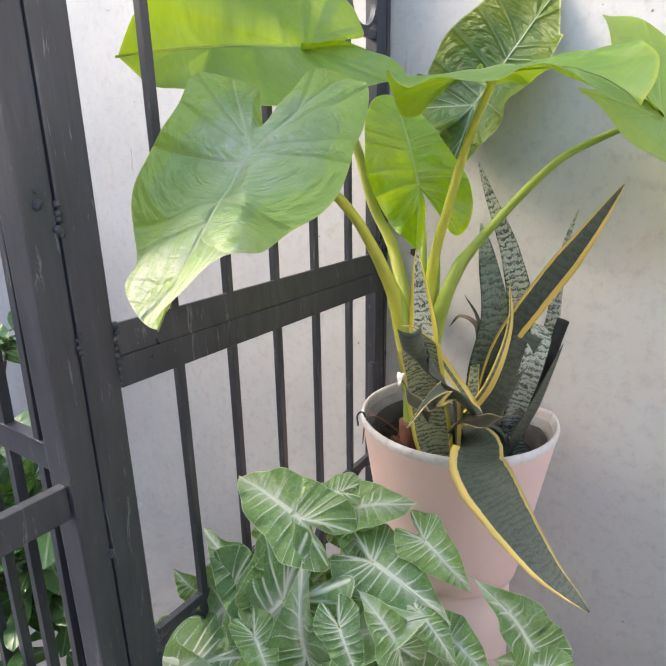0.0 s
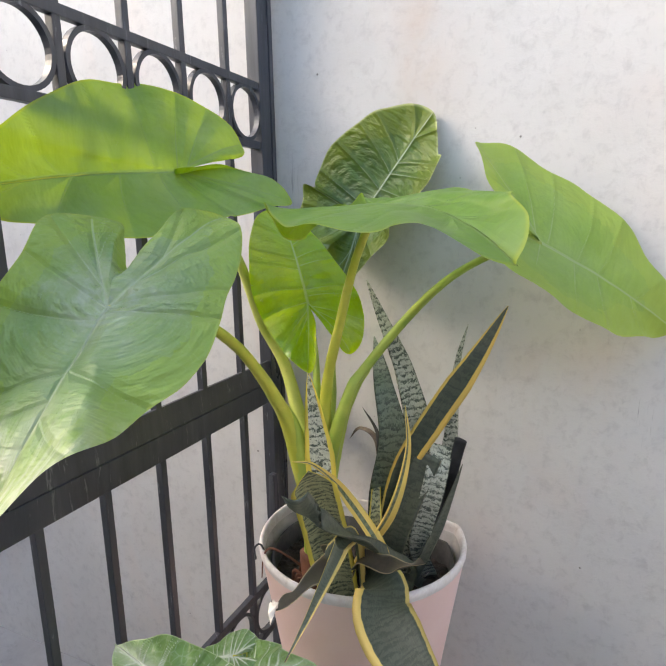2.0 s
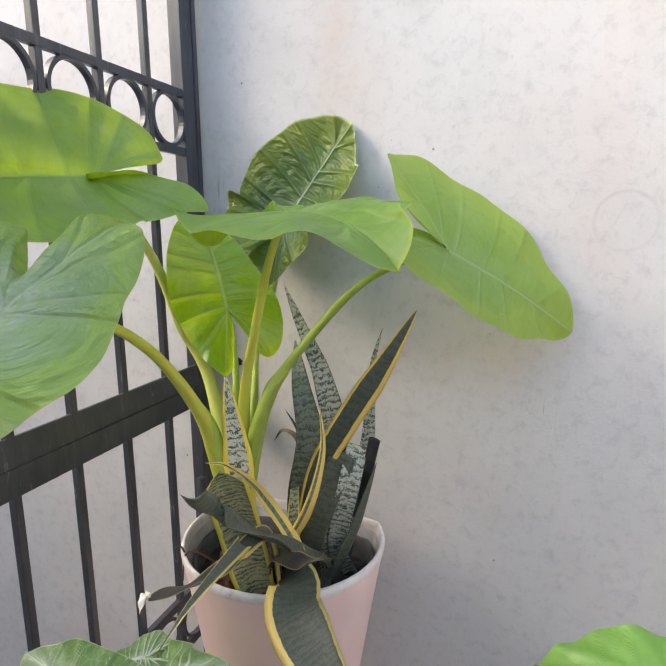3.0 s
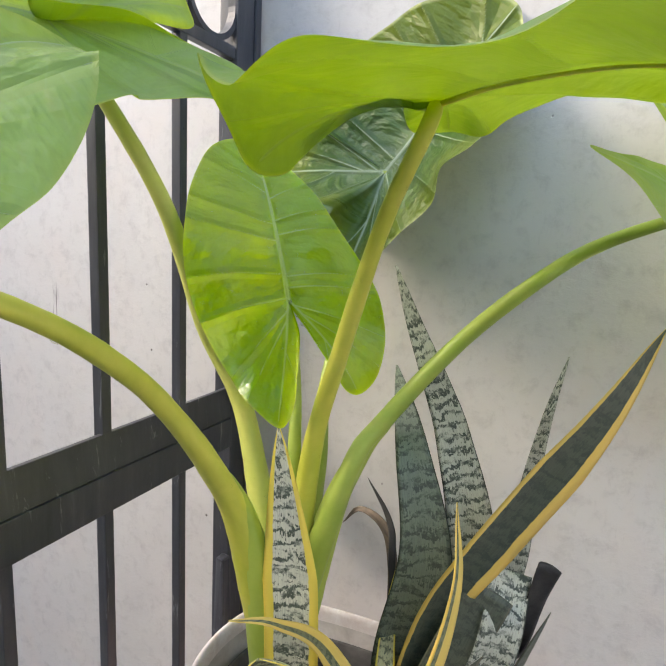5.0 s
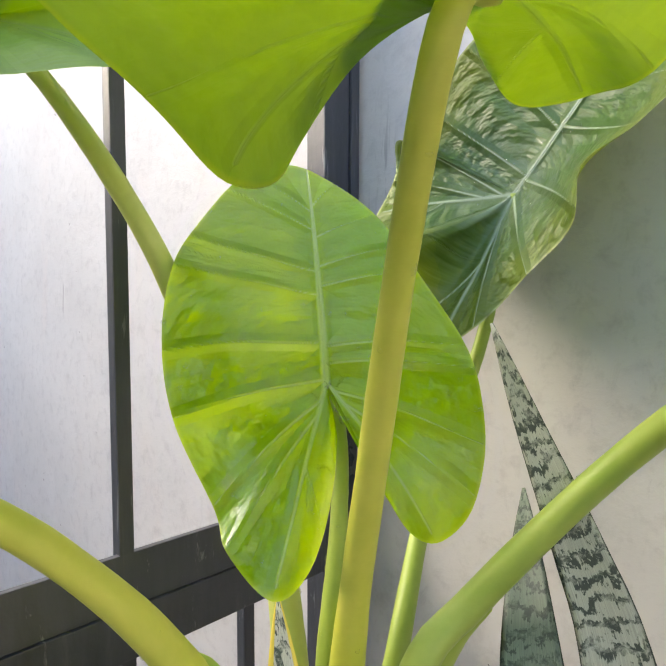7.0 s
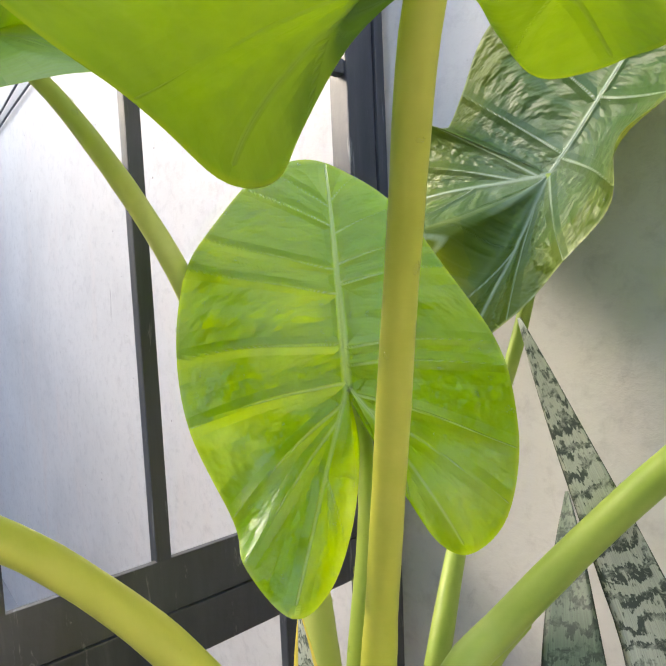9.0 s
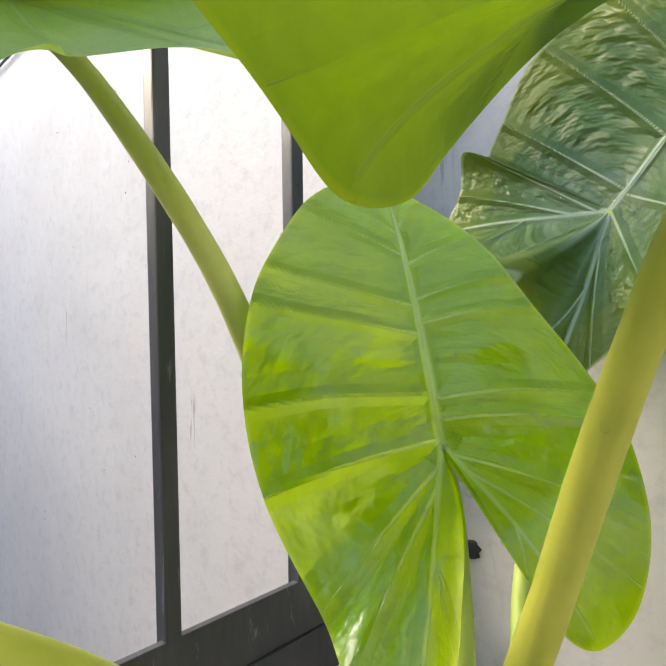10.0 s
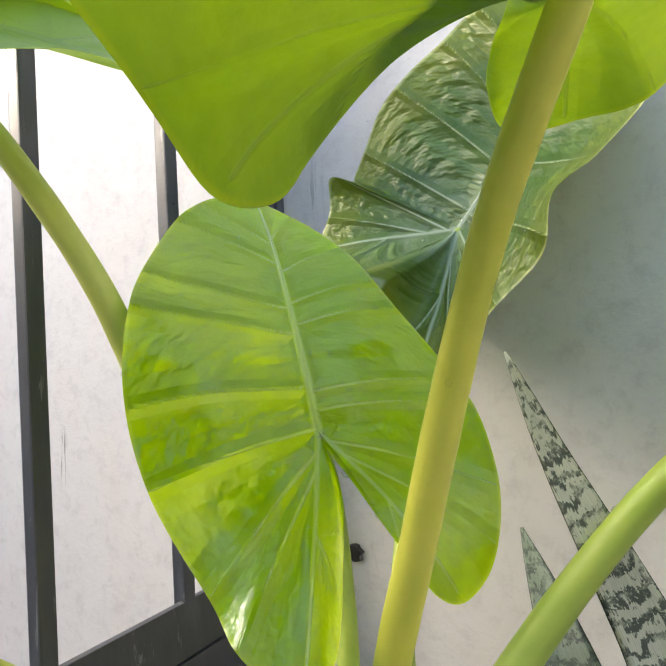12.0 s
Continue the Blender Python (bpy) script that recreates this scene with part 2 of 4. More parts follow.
        pale = calc(nt, "MULTIPLY", where, ramp(nt, streak, (0.36, 0.1), (0.58, 0.8)))
        colour = blend(nt, pale, colour, (0.66, 0.68, 0.56))
        crease = calc(nt, "MULTIPLY", calc(nt, "MULTIPLY", streak, where), 2.2)
    nt.links.new(colour, p.inputs["Base Color"])
    nt.links.new(ramp(nt, noise_of(nt, 28.0, 4, 0.6, flat), (0.3, max(0.05, rough - 0.06)), (0.75, rough + 0.1)), p.inputs["Roughness"])
    p.inputs["Specular IOR Level"].default_value = spec
    p.inputs["Coat Weight"].default_value = coat
    p.inputs["Coat Roughness"].default_value = 0.1
    height = calc(nt, "ADD", calc(nt, "MULTIPLY", noise_of(nt, 60.0, 5, 0.6, flat), 0.35), puff)
    height = calc(nt, "ADD", height, calc(nt, "MULTIPLY", calc(nt, "MULTIPLY", rows, puff), dents * 3.0))
    height = calc(nt, "ADD", height, calc(nt, "MULTIPLY", veins, 0.35))
    if crease:
        height = calc(nt, "ADD", height, crease)
    b = bump(nt, p, height, quilt, 0.003)
    t = nt.nodes.new("ShaderNodeBsdfTranslucent")
    shine = ramp(nt, noise_of(nt, 13.0, 4, 0.6, flat), (0.3, tuple(c * 0.85 for c in glow)), (0.7, tuple(min(1.0, c * 1.15) for c in glow)))
    shine = blend(nt, calc(nt, "MULTIPLY", veins, 0.7), shine, tuple(c * 0.5 for c in glow))
    shine = blend(nt, ramp(nt, rows, (0.42, 0.0), (0.62, 0.14)), shine, tuple(c * 0.55 for c in glow))
    nt.links.new(shine, t.inputs[0])
    nt.links.new(b.outputs[0], t.inputs["Normal"])
    mix = nt.nodes.new("ShaderNodeMixShader")
    mix.inputs[0].default_value = through
    nt.links.new(p.outputs[0], mix.inputs[1])
    nt.links.new(t.outputs[0], mix.inputs[2])
    nt.links.new(mix.outputs[0], out.inputs["Surface"])
    return m


def snake_skin(name, ground=(0.13, 0.17, 0.12), band=(0.022, 0.034, 0.026), margin=(0.62, 0.45, 0.1), width=0.24, contrast=1.0, period=62.0, skew=0.0):
    """Snake plant: dark wavy cross bands on grey green, a yellow stripe along both edges."""
    m, nt, p, out = material(name)
    flat = nt.nodes.new("ShaderNodeSeparateXYZ")
    at = attribute(nt, "flat").outputs["Vector"]
    nt.links.new(at, flat.inputs[0])
    squeezed = node(nt, "ShaderNodeMapping", Scale=(26.0, 70.0, 1.0))
    nt.links.new(at, squeezed.inputs[0])
    wobble = noise_of(nt, 1.0, 4, 0.65, squeezed.outputs[0], 0.4)
    streak = node(nt, "ShaderNodeMapping", Scale=(900.0, 160.0, 1.0))
    nt.links.new(at, streak.inputs[0])
    teeth = noise_of(nt, 1.0, 2, 0.6, streak.outputs[0])
    y = calc(nt, "ADD", calc(nt, "MULTIPLY", flat.outputs[1], period), calc(nt, "MULTIPLY", wobble, 3.2))
    y = calc(nt, "ADD", y, calc(nt, "MULTIPLY", teeth, 0.95))
    wave = calc(nt, "FRACT", y)
    bands = ramp(nt, wave, (0.0, 0.0), (0.1, 1.0), (0.46, 1.0), (0.56, 0.0))
    broken = node(nt, "ShaderNodeMapping", Scale=(240.0, 300.0, 1.0))
    nt.links.new(at, broken.inputs[0])
    patches = noise_of(nt, 1.0, 4, 0.7, broken.outputs[0], 0.6)
    bands = calc(nt, "MULTIPLY", bands, ramp(nt, calc(nt, "ADD", patches, calc(nt, "MULTIPLY", wobble, 0.8)), (0.72, 0.12), (0.95, 1.0)))
    shade = ramp(nt, noise_of(nt, 38.0, 3, 0.6, at), (0.35, 0.72), (0.65, 1.0))
    ground = blend(nt, 1.0, ground, shade, "MULTIPLY")
    colour = blend(nt, calc(nt, "MULTIPLY", bands, contrast), ground, band)
    side = calc(nt, "ABSOLUTE", flat.outputs[2])
    side = calc(nt, "ADD", side, calc(nt, "MULTIPLY", flat.outputs[2], skew))
    limit = calc(nt, "ADD", side, calc(nt, "MULTIPLY", calc(nt, "SUBTRACT", wobble, 0.5), 0.12))
    colour = blend(nt, ramp(nt, limit, (1.0 - width - 0.015, 0.0), (1.0 - width + 0.015, 1.0)), colour, margin)
    nt.links.new(colour, p.inputs["Base Color"])
    p.inputs["Roughness"].default_value = 0.5
    bump(nt, p, calc(nt, "ADD", teeth, calc(nt, "MULTIPLY", wobble, 2.0)), 0.15, 0.001)
    return m


WALL, FLOOR, BLACK = wall_plaster(), concrete(), black_paint()
PINK, PINK_BASE, RIM = pink_paint("pink_pot_paint"), pink_paint("pink_stand_paint", (0.72, 0.53, 0.51)), worn_white()
SOIL = plain("potting_soil", (0.012, 0.009, 0.008), (0.06, 0.042, 0.034), 70.0, 0.95, 1.0, 0.008)
INNER = plain("pot_inside", (0.03, 0.03, 0.032), (0.1, 0.095, 0.095), 30.0, 0.6)
CHALKY = plain("stained_white_wall", (0.4, 0.37, 0.37), (0.62, 0.59, 0.59), 30.0, 0.7)
RENDER = plain("painted_render", (0.5, 0.49, 0.48), (0.62, 0.61, 0.6), 5.0, 0.85)
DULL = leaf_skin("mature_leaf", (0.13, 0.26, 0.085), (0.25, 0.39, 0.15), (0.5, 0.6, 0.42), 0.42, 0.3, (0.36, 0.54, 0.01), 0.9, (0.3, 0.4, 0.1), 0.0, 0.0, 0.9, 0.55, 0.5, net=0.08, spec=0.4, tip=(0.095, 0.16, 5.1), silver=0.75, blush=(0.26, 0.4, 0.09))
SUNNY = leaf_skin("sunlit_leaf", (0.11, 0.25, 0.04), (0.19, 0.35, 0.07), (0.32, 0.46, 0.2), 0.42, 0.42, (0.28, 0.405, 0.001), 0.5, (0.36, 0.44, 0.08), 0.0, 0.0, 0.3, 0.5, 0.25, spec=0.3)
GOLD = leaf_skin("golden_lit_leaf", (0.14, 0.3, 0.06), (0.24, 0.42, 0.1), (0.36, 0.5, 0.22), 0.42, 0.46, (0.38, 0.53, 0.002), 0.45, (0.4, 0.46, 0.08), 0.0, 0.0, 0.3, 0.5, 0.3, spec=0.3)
LIME = leaf_skin("young_leaf", (0.08, 0.265, 0.002), (0.2, 0.43, 0.004), (0.55, 0.74, 0.22), 0.17, 0.46, (0.58, 0.78, 0.003), 0.75, (0.36, 0.5, 0.05), 0.0, 0.7, 0.5, 0.95, spec=0.6)
LIGHT = leaf_skin("light_green_leaf", (0.2, 0.36, 0.07), (0.29, 0.45, 0.11), (0.56, 0.68, 0.34), 0.45, 0.36, (0.36, 0.52, 0.03), 0.5, (0.4, 0.48, 0.14), 0.0, 0.0, 0.35, 0.6, 0.2, spec=0.35, blush=(0.34, 0.46, 0.1))
OLIVE = leaf_skin("old_leaf", (0.022, 0.075, 0.01), (0.065, 0.145, 0.022), (0.48, 0.58, 0.42), 0.42, 0.2, (0.3, 0.38, 0.01), 0.75, (0.46, 0.5, 0.24), 0.0, 0.0, 1.1, 0.75, 0.06, spec=0.35, blush=(0.11, 0.16, 0.02), silver=0.22)
STALK = plain("leaf_stalk", (0.44, 0.47, 0.055), (0.58, 0.56, 0.1), 18.0, 0.5, 0.12)
GREEN_STALK = plain("green_leaf_stalk", (0.25, 0.36, 0.05), (0.37, 0.45, 0.09), 18.0, 0.5, 0.12)
PALE_STALK = plain("pale_leaf_stalk", (0.45, 0.5, 0.1), (0.58, 0.6, 0.17), 18.0, 0.5, 0.12)
SHEATH = plain("stalk_base", (0.3, 0.41, 0.055), (0.42, 0.51, 0.1), 14.0, 0.5, 0.08)
ROOT = plain("red_brown_base", (0.1, 0.036, 0.024), (0.22, 0.085, 0.05), 40.0, 0.8, 0.5)
SNAKE = snake_skin("banded_snake_leaf", (0.52, 0.54, 0.46), (0.035, 0.05, 0.04), (0.035, 0.05, 0.035), 0.04, 0.95, 100.0)
SNAKE_GREY = snake_skin("grey_green_snake_leaf", (0.19, 0.235, 0.185), (0.04, 0.055, 0.045), (0.035, 0.05, 0.035), 0.04, 0.85, 80.0)
SNAKE_YELLOW = snake_skin("yellow_edged_snake_leaf", (0.76, 0.76, 0.66), (0.05, 0.07, 0.055), (0.88, 0.7, 0.12), 0.34, 0.95, 75.0)
SNAKE_CURLED = snake_skin("striped_snake_leaf", (0.46, 0.45, 0.26), (0.045, 0.06, 0.035), (0.85, 0.7, 0.12), 0.2, 0.9, 130.0)
SNAKE_FOLD = snake_skin("folded_snake_leaf", (0.2, 0.22, 0.13), (0.05, 0.07, 0.04), (0.72, 0.53, 0.14), 0.68, 0.8, 100.0)
SNAKE_DROOP = snake_skin("drooping_snake_leaf", (0.1, 0.125, 0.1), (0.035, 0.052, 0.042), (0.66, 0.5, 0.16), 0.3, 0.8, 120.0, -0.2)
SNAKE_HANG = snake_skin("hanging_snake_leaf", (0.075, 0.095, 0.078), (0.028, 0.042, 0.035), (0.66, 0.5, 0.16), 0.22, 0.7, 120.0, 0.1)
SNAKE_DARK = snake_skin("dark_snake_leaf", (0.07, 0.09, 0.065), (0.026, 0.04, 0.032), (0.72, 0.5, 0.12), 0.34, 0.8, 75.0, 0.1)
SNAKE_PLAIN = snake_skin("dull_snake_leaf", (0.11, 0.125, 0.093), (0.042, 0.054, 0.04), (0.16, 0.16, 0.11), 0.06, 0.7, 80.0)
SNAKE_PALE = snake_skin("withered_snake_leaf", (0.085, 0.072, 0.06), (0.05, 0.046, 0.04), (0.4, 0.32, 0.2), 0.12, 0.6, 70.0)


def clear_water():
    m, nt, p, out = material("water_drop")
    clear, shine = nt.nodes.new("ShaderNodeBsdfTransparent"), nt.nodes.new("ShaderNodeBsdfGlossy")
    clear.inputs[0].default_value = (0.97, 0.98, 0.95, 1)
    shine.inputs["Roughness"].default_value = 0.06
    mix = nt.nodes.new("ShaderNodeMixShader")
    nt.links.new(calc(nt, "ADD", calc(nt, "MULTIPLY", node(nt, "ShaderNodeFresnel", IOR=1.5).outputs[0], 0.4), 0.03), mix.inputs[0])
    nt.links.new(clear.outputs[0], mix.inputs[1])
    nt.links.new(shine.outputs[0], mix.inputs[2])
    nt.links.new(mix.outputs[0], out.inputs["Surface"])
    return m


DROP = clear_water()
CHAR = plain("dried_black_leaf", (0.008, 0.008, 0.01), (0.035, 0.033, 0.034), 60.0, 0.6, 0.5)
DRY = plain("dry_brown_leaf", (0.06, 0.045, 0.035), (0.2, 0.15, 0.11), 30.0, 0.7, 0.5)
CUT = plain("pale_cut_end", (0.55, 0.48, 0.4), (0.75, 0.7, 0.62), 60.0, 0.7, 0.4)

# ---- building helpers ----


def part(name, mesh, mat, parent, label=""):
    """One mesh object under a thing or under a part, in world coordinates."""
    if isinstance(mesh, bmesh.types.BMesh):
        data = bpy.data.meshes.new(name)
        mesh.to_mesh(data)
        mesh.free()
    else:
        data = mesh
    if mat is not None and not data.materials:
        data.materials.append(mat)
    ob = new(name, data)
    if parent is not None:
        ob.parent = parent
        ob.matrix_parent_inverse = parent.matrix_basis.inverted()
    if label:
        ob["label"] = label
    return ob


def thing(name, place, label, category, group=""):
    ob = new(name)
    ob.empty_display_size = 0.05
    ob.matrix_basis = pose(*place)
    return tagged(ob, label, category, group)


def smooth(data, on=True):
    data.polygons.foreach_set("use_smooth", [on] * len(data.polygons))
    return data


def box(x0, x1, y0, y1, z0, z1, m=None, bevel=0.0):
    bm = bmesh.new()
    bmesh.ops.create_cube(bm, size=1.0, matrix=Matrix.Translation(((x0 + x1) / 2, (y0 + y1) / 2, (z0 + z1) / 2)) @ Matrix.Diagonal((x1 - x0, y1 - y0, z1 - z0, 1)))
    if bevel:
        bmesh.ops.bevel(bm, geom=bm.edges[:], offset=bevel, segments=2, affect="EDGES", profile=0.7)
    if m is not None:
        bmesh.ops.transform(bm, matrix=m, verts=bm.verts)
    return bm


def curve_through(points, count, closed=False):
    """Points on a Catmull-Rom curve, evenly spaced along it."""
    p = np.array(points, float)
    n = len(p)
    pieces = n if closed else n - 1
    fine = []
    for i in range(pieces):
        if closed:
            a, b, c, d = (p[(i + k - 1) % n] for k in range(4))
        else:
            b, c = p[i], p[i + 1]
            a = p[i - 1] if i else 2 * b - c
            d = p[i + 2] if i + 2 < n else 2 * c - b
        t = np.linspace(0, 1, 40, endpoint=False)[:, None]
        fine.append(0.5 * (2 * b + (c - a) * t + (2 * a - 5 * b + 4 * c - d) * t ** 2 + (3 * b - a - 3 * c + d) * t ** 3))
    fine.append(p[:1] if closed else p[-1:])
    fine = np.concatenate(fine)
    run = np.concatenate([[0], np.cumsum(np.linalg.norm(np.diff(fine, axis=0), axis=1))])
    at = np.linspace(0, run[-1], count, endpoint=not closed)
    return np.stack([np.interp(at, run, fine[:, k]) for k in range(p.shape[1])], 1)


def mesh_of(name, verts, faces, **values):
    """A mesh with float or vector values at its points."""
    data = bpy.data.meshes.new(name)
    data.from_pydata(np.asarray(verts).tolist(), [], faces)
    for key, value in values.items():
        value = np.asarray(value, float)
        kind = "FLOAT" if value.ndim == 1 else "FLOAT_VECTOR"
        data.attributes.new(key, kind, "POINT").data.foreach_set("value" if value.ndim == 1 else "vector", value.ravel())
    return smooth(data)


def tube(name, points, radii, sides=14, steps=40, squash=1.0, wobble=0.0, seed=0, ends=True):
    """A round stalk or bar along a curve; radii are spread along it."""
    c = curve_through(points, steps)
    r = np.interp(np.linspace(0, 1, steps), np.linspace(0, 1, len(radii)), radii)
    if wobble:
        rng = np.random.default_rng(seed)
        r = r * (1 + wobble * np.convolve(rng.normal(size=steps + 4), np.ones(5) / 5, "valid"))
    t = np.gradient(c, axis=0)
    t /= np.linalg.norm(t, axis=1)[:, None]
    u = np.cross(t[0], (0.31, 0.2, 0.93))
    if np.linalg.norm(u) < 0.1:
        u = np.cross(t[0], (1, 0, 0))
    rings = []
    for i in range(steps):
        u = u - t[i] * (u @ t[i])
        u /= np.linalg.norm(u)
        v = np.cross(t[i], u)
        a = np.linspace(0, 2 * math.pi, sides, endpoint=False)
        rings.append(c[i] + r[i] * (np.outer(np.cos(a), u) + squash * np.outer(np.sin(a), v)))
    verts = np.concatenate(rings)
    faces = [(i * sides + j, i * sides + (j + 1) % sides, (i + 1) * sides + (j + 1) % sides, (i + 1) * sides + j) for i in range(steps - 1) for j in range(sides)]
    if ends:
        faces += [tuple(range(sides))[::-1], tuple((steps - 1) * sides + j for j in range(sides))]
    return mesh_of(name, verts, faces)


def lathe(name, profile, centre, sides=96, wobble=0.0, flat=0.0):
    """A turned body; flat: how much its side towards the wall is flattened."""
    prof = np.array(profile, float)
    a = np.linspace(0, 2 * math.pi, sides, endpoint=False)
    verts = []
    for r, z in prof:
        rr = r * (1 + wobble * np.sin(3 * a + 1.0))
        back = np.sin(a)
        back = np.where(back > 0.54, back - flat * (back - 0.54), back)
        verts.append(np.stack([centre[0] + rr * np.cos(a), centre[1] + rr * back, np.full(sides, centre[2] + z)], 1))
    n = len(prof)
    faces = [(i * sides + j, i * sides + (j + 1) % sides, (i + 1) * sides + (j + 1) % sides, (i + 1) * sides + j) for i in range(n - 1) for j in range(sides)]
    return mesh_of(name, np.concatenate(verts), faces)


def distance_to(points, line):
    """Distance of 2D points from a polyline, and how far along it (0 to 1) the nearest place is."""
    best = np.full(len(points), 1e9)
    along = np.zeros(len(points))
    n = len(line) - 1
    for i in range(n):
        a, b = line[i], line[i + 1]
        ab = b - a
        t = np.clip(((points - a) @ ab) / max(ab @ ab, 1e-12), 0, 1)
        d = np.linalg.norm(points - a - t[:, None] * ab, axis=1)
        near = d < best
        best[near] = d[near]
        along[near] = (i + t[near]) / n
    return best, along


def side_of(points, line):
    """Which side of a polyline 2D points lie on, by the nearest piece of it."""
    best = np.full(len(points), 1e9)
    side = np.ones(len(points))
    for a, b in zip(line[:-1], line[1:]):
        ab = b - a
        t = np.clip(((points - a) @ ab) / max(ab @ ab, 1e-12), 0, 1)
        away = points - a - t[:, None] * ab
        d = np.linalg.norm(away, axis=1)
        near = d < best
        best[near] = d[near]
        side[near] = np.sign(ab[0] * away[near, 1] - ab[1] * away[near, 0])
    return side


def blade_mesh(name, joint, tip, up, outline, lobes, notch, around=220, rings=56, veins=6, vein_width=0.0022, belly=0.006, ripple=0.003, pillow=0.002, waves=5, seed=1, sharp=True, droop=0.0, fold=0.0, arch=0.0, mid=1.9, lobe_vein=1.5, crumple=1.0, bow=1.0):
    """An arrow-shaped leaf. outline: centimetres forward, sideways and up from the joint, round from the tip; lobes, notch: which of them are the ends of the two back lobes and the cleft between."""
    rng = np.random.default_rng(seed)
    C = np.array(joint, float)
    f = np.array(tip, float) - C
    f /= np.linalg.norm(f)
    w = np.array(up, float)
    w -= f * (w @ f)
    w /= np.linalg.norm(w)
    s = np.cross(f, w)
    flat_rim = np.array(outline, float) / 100
    order = [flat_rim[0]] + ([flat_rim[0] * 0.999 + flat_rim[1] * 0.001] if sharp else []) + list(flat_rim[1:])
    rim = curve_through(order, around, closed=True)
    edge_t = np.arange(around) / around
    # gentle waves along the margin
    wave = sum(np.sin(2 * math.pi * (k * edge_t + rng.random())) * rng.uniform(0.4, 1.0) for k in (waves, waves + 3, 2 * waves + 1))
    calm = np.clip(np.linalg.norm(rim[:, :2], axis=1) / 0.06, 0, 1)
    r = np.linspace(0, 1, rings + 1)[1:] ** 0.85
    P = r[:, None, None] * rim[None]
    # the rim's height dies away inwards, short waves first, so that the blade lies smooth
    modes = np.fft.rfft(rim[:, 2])
    fade = np.minimum(1.0 + 0.55 * np.maximum(np.arange(len(modes)) - 1, 0), 9.0)
    fade[0] = max(bow, 1.6)
    P[:, :, 2] = np.fft.irfft(modes[None] * r[:, None] ** fade[None], around, axis=1)
    P[:, :, 2] += belly * np.sin(math.pi * r)[:, None] * calm[None] + ripple * (r ** 3)[:, None] * (wave * calm)[None]
    if arch:
        forward = np.clip(rim[:, 0] / np.linalg.norm(rim[:, :2], axis=1), 0, 1) ** 2
        P[:, :, 2] += arch * np.sin(math.pi * r)[:, None] * forward[None]
    P = np.concatenate([np.zeros((1, 3)), P.reshape(-1, 3)])
    reach = np.concatenate([[0], np.repeat(r, around)])
    xy = P[:, :2].copy()
    # veins: a midrib, one to each lobe, and side veins in lanes counted from the tip
    tip2 = rim[0, :2]
    cut = [int(np.argmin(np.linalg.norm(rim - flat_rim[k], axis=1))) for k in (*lobes, notch)]
    turning = 1.0 if flat_rim[lobes[0], 1] > 0 else -1.0
    marks = [(k + 0.75 + 0.12 * rng.normal()) / (veins + 0.3) for k in range(veins)]
    lane, near, wide = np.zeros(len(P)), np.zeros(len(P)), np.zeros(len(P))
    lower = np.concatenate([[0], np.tile((np.arange(around) > cut[2]).astype(int), rings)])
    for half, (end, sign) in enumerate(((cut[0], 1), (cut[1], -1))):
        lobe = rim[end, :2]
        edge = np.arange(0, end) if sign > 0 else np.arange(around - 1, end, -1)
        lines = []
        for g in marks:
            g = g + 0.02 * rng.normal()
            finish = rim[edge[int(np.clip(g, 0.03, 0.97) * (len(edge) - 1))], :2] * 0.985
            start = tip2 * max(0.0, 0.86 - 1.22 * g)
            if g > 0.8:
                start = lobe * 0.9 * (g - 0.75) * 1.2
            ctrl = (start + finish) / 2 + (tip2 - start) * rng.uniform(0.02, 0.12) * (1 - g)
            q = np.linspace(0, 1, 10)[:, None]
            lines.append(((1 - q) ** 2 * start + 2 * q * (1 - q) * ctrl + q ** 2 * finish, 0.85))
        lines.append((np.array([lobe * q for q in np.linspace(0, 0.95, 7)]), lobe_vein))
        inner = np.arange(end, cut[2]) if sign > 0 else np.arange(end, cut[2], -1)
        for g, h in ((0.38, 0.45),):
            if len(inner) > 4:
                lines.append((np.linspace(lobe * h, rim[inner[int(g * (len(inner) - 1))], :2] * 0.97, 5), 0.7))
        mine = np.flatnonzero(lower == half)
        found = [distance_to(xy[mine], line) for line, weight in lines]
        D = np.array([d for d, t in found])
        W = np.array([vein_width * weight * (1 - 0.6 * t) for (d, t), (line, weight) in zip(found, lines)])
        first = np.argmin(D, 0)
        every = np.arange(len(mine))
        turns = np.array([side_of(xy[mine], line) for line, weight in lines])[first, every] * sign * turning
        step = np.where(turns > 0, 1, -1)
        beyond = first + step
        other = np.where((beyond >= 0) & (beyond < len(lines)), D[np.clip(beyond, 0, len(lines) - 1), every], 0.05)
        room = D[first, every] + other
        lane[mine] = first + 1 + step * D[first, every] / np.maximum(room, 1e-6)
        near[mine] = D[first, every]
        wide[mine] = W[first, every]
    axis = xy[:, 1]
    ahead = np.clip(xy[:, 0] / tip2[0], 0, 1)
    middle = np.where(xy[:, 0] > -0.004, vein_width * mid * (1 - 0.75 * ahead), 0.0)
    nearest = np.minimum(near, np.where(middle > 0, np.abs(axis), 1.0))
    puff = 1 - np.exp(-(nearest / 0.016) ** 2)
    P[:, 2] += pillow * (puff - 0.5) * np.clip(reach * 3, 0, 1) * (1 - reach ** 6)
    if fold:
        P[:, 2] += fold * np.abs(xy[:, 1])
    if droop:
        P[:, 2] -= droop * np.clip(xy[:, 0], 0, None) ** 2
    P[:, 2] += 0.0012 * crumple * np.array([noise.noise(Vector((x * 30 + seed, y * 30, 0))) for x, y in xy])
    verts = C + P[:, :1] * f + P[:, 1:2] * s + P[:, 2:] * w
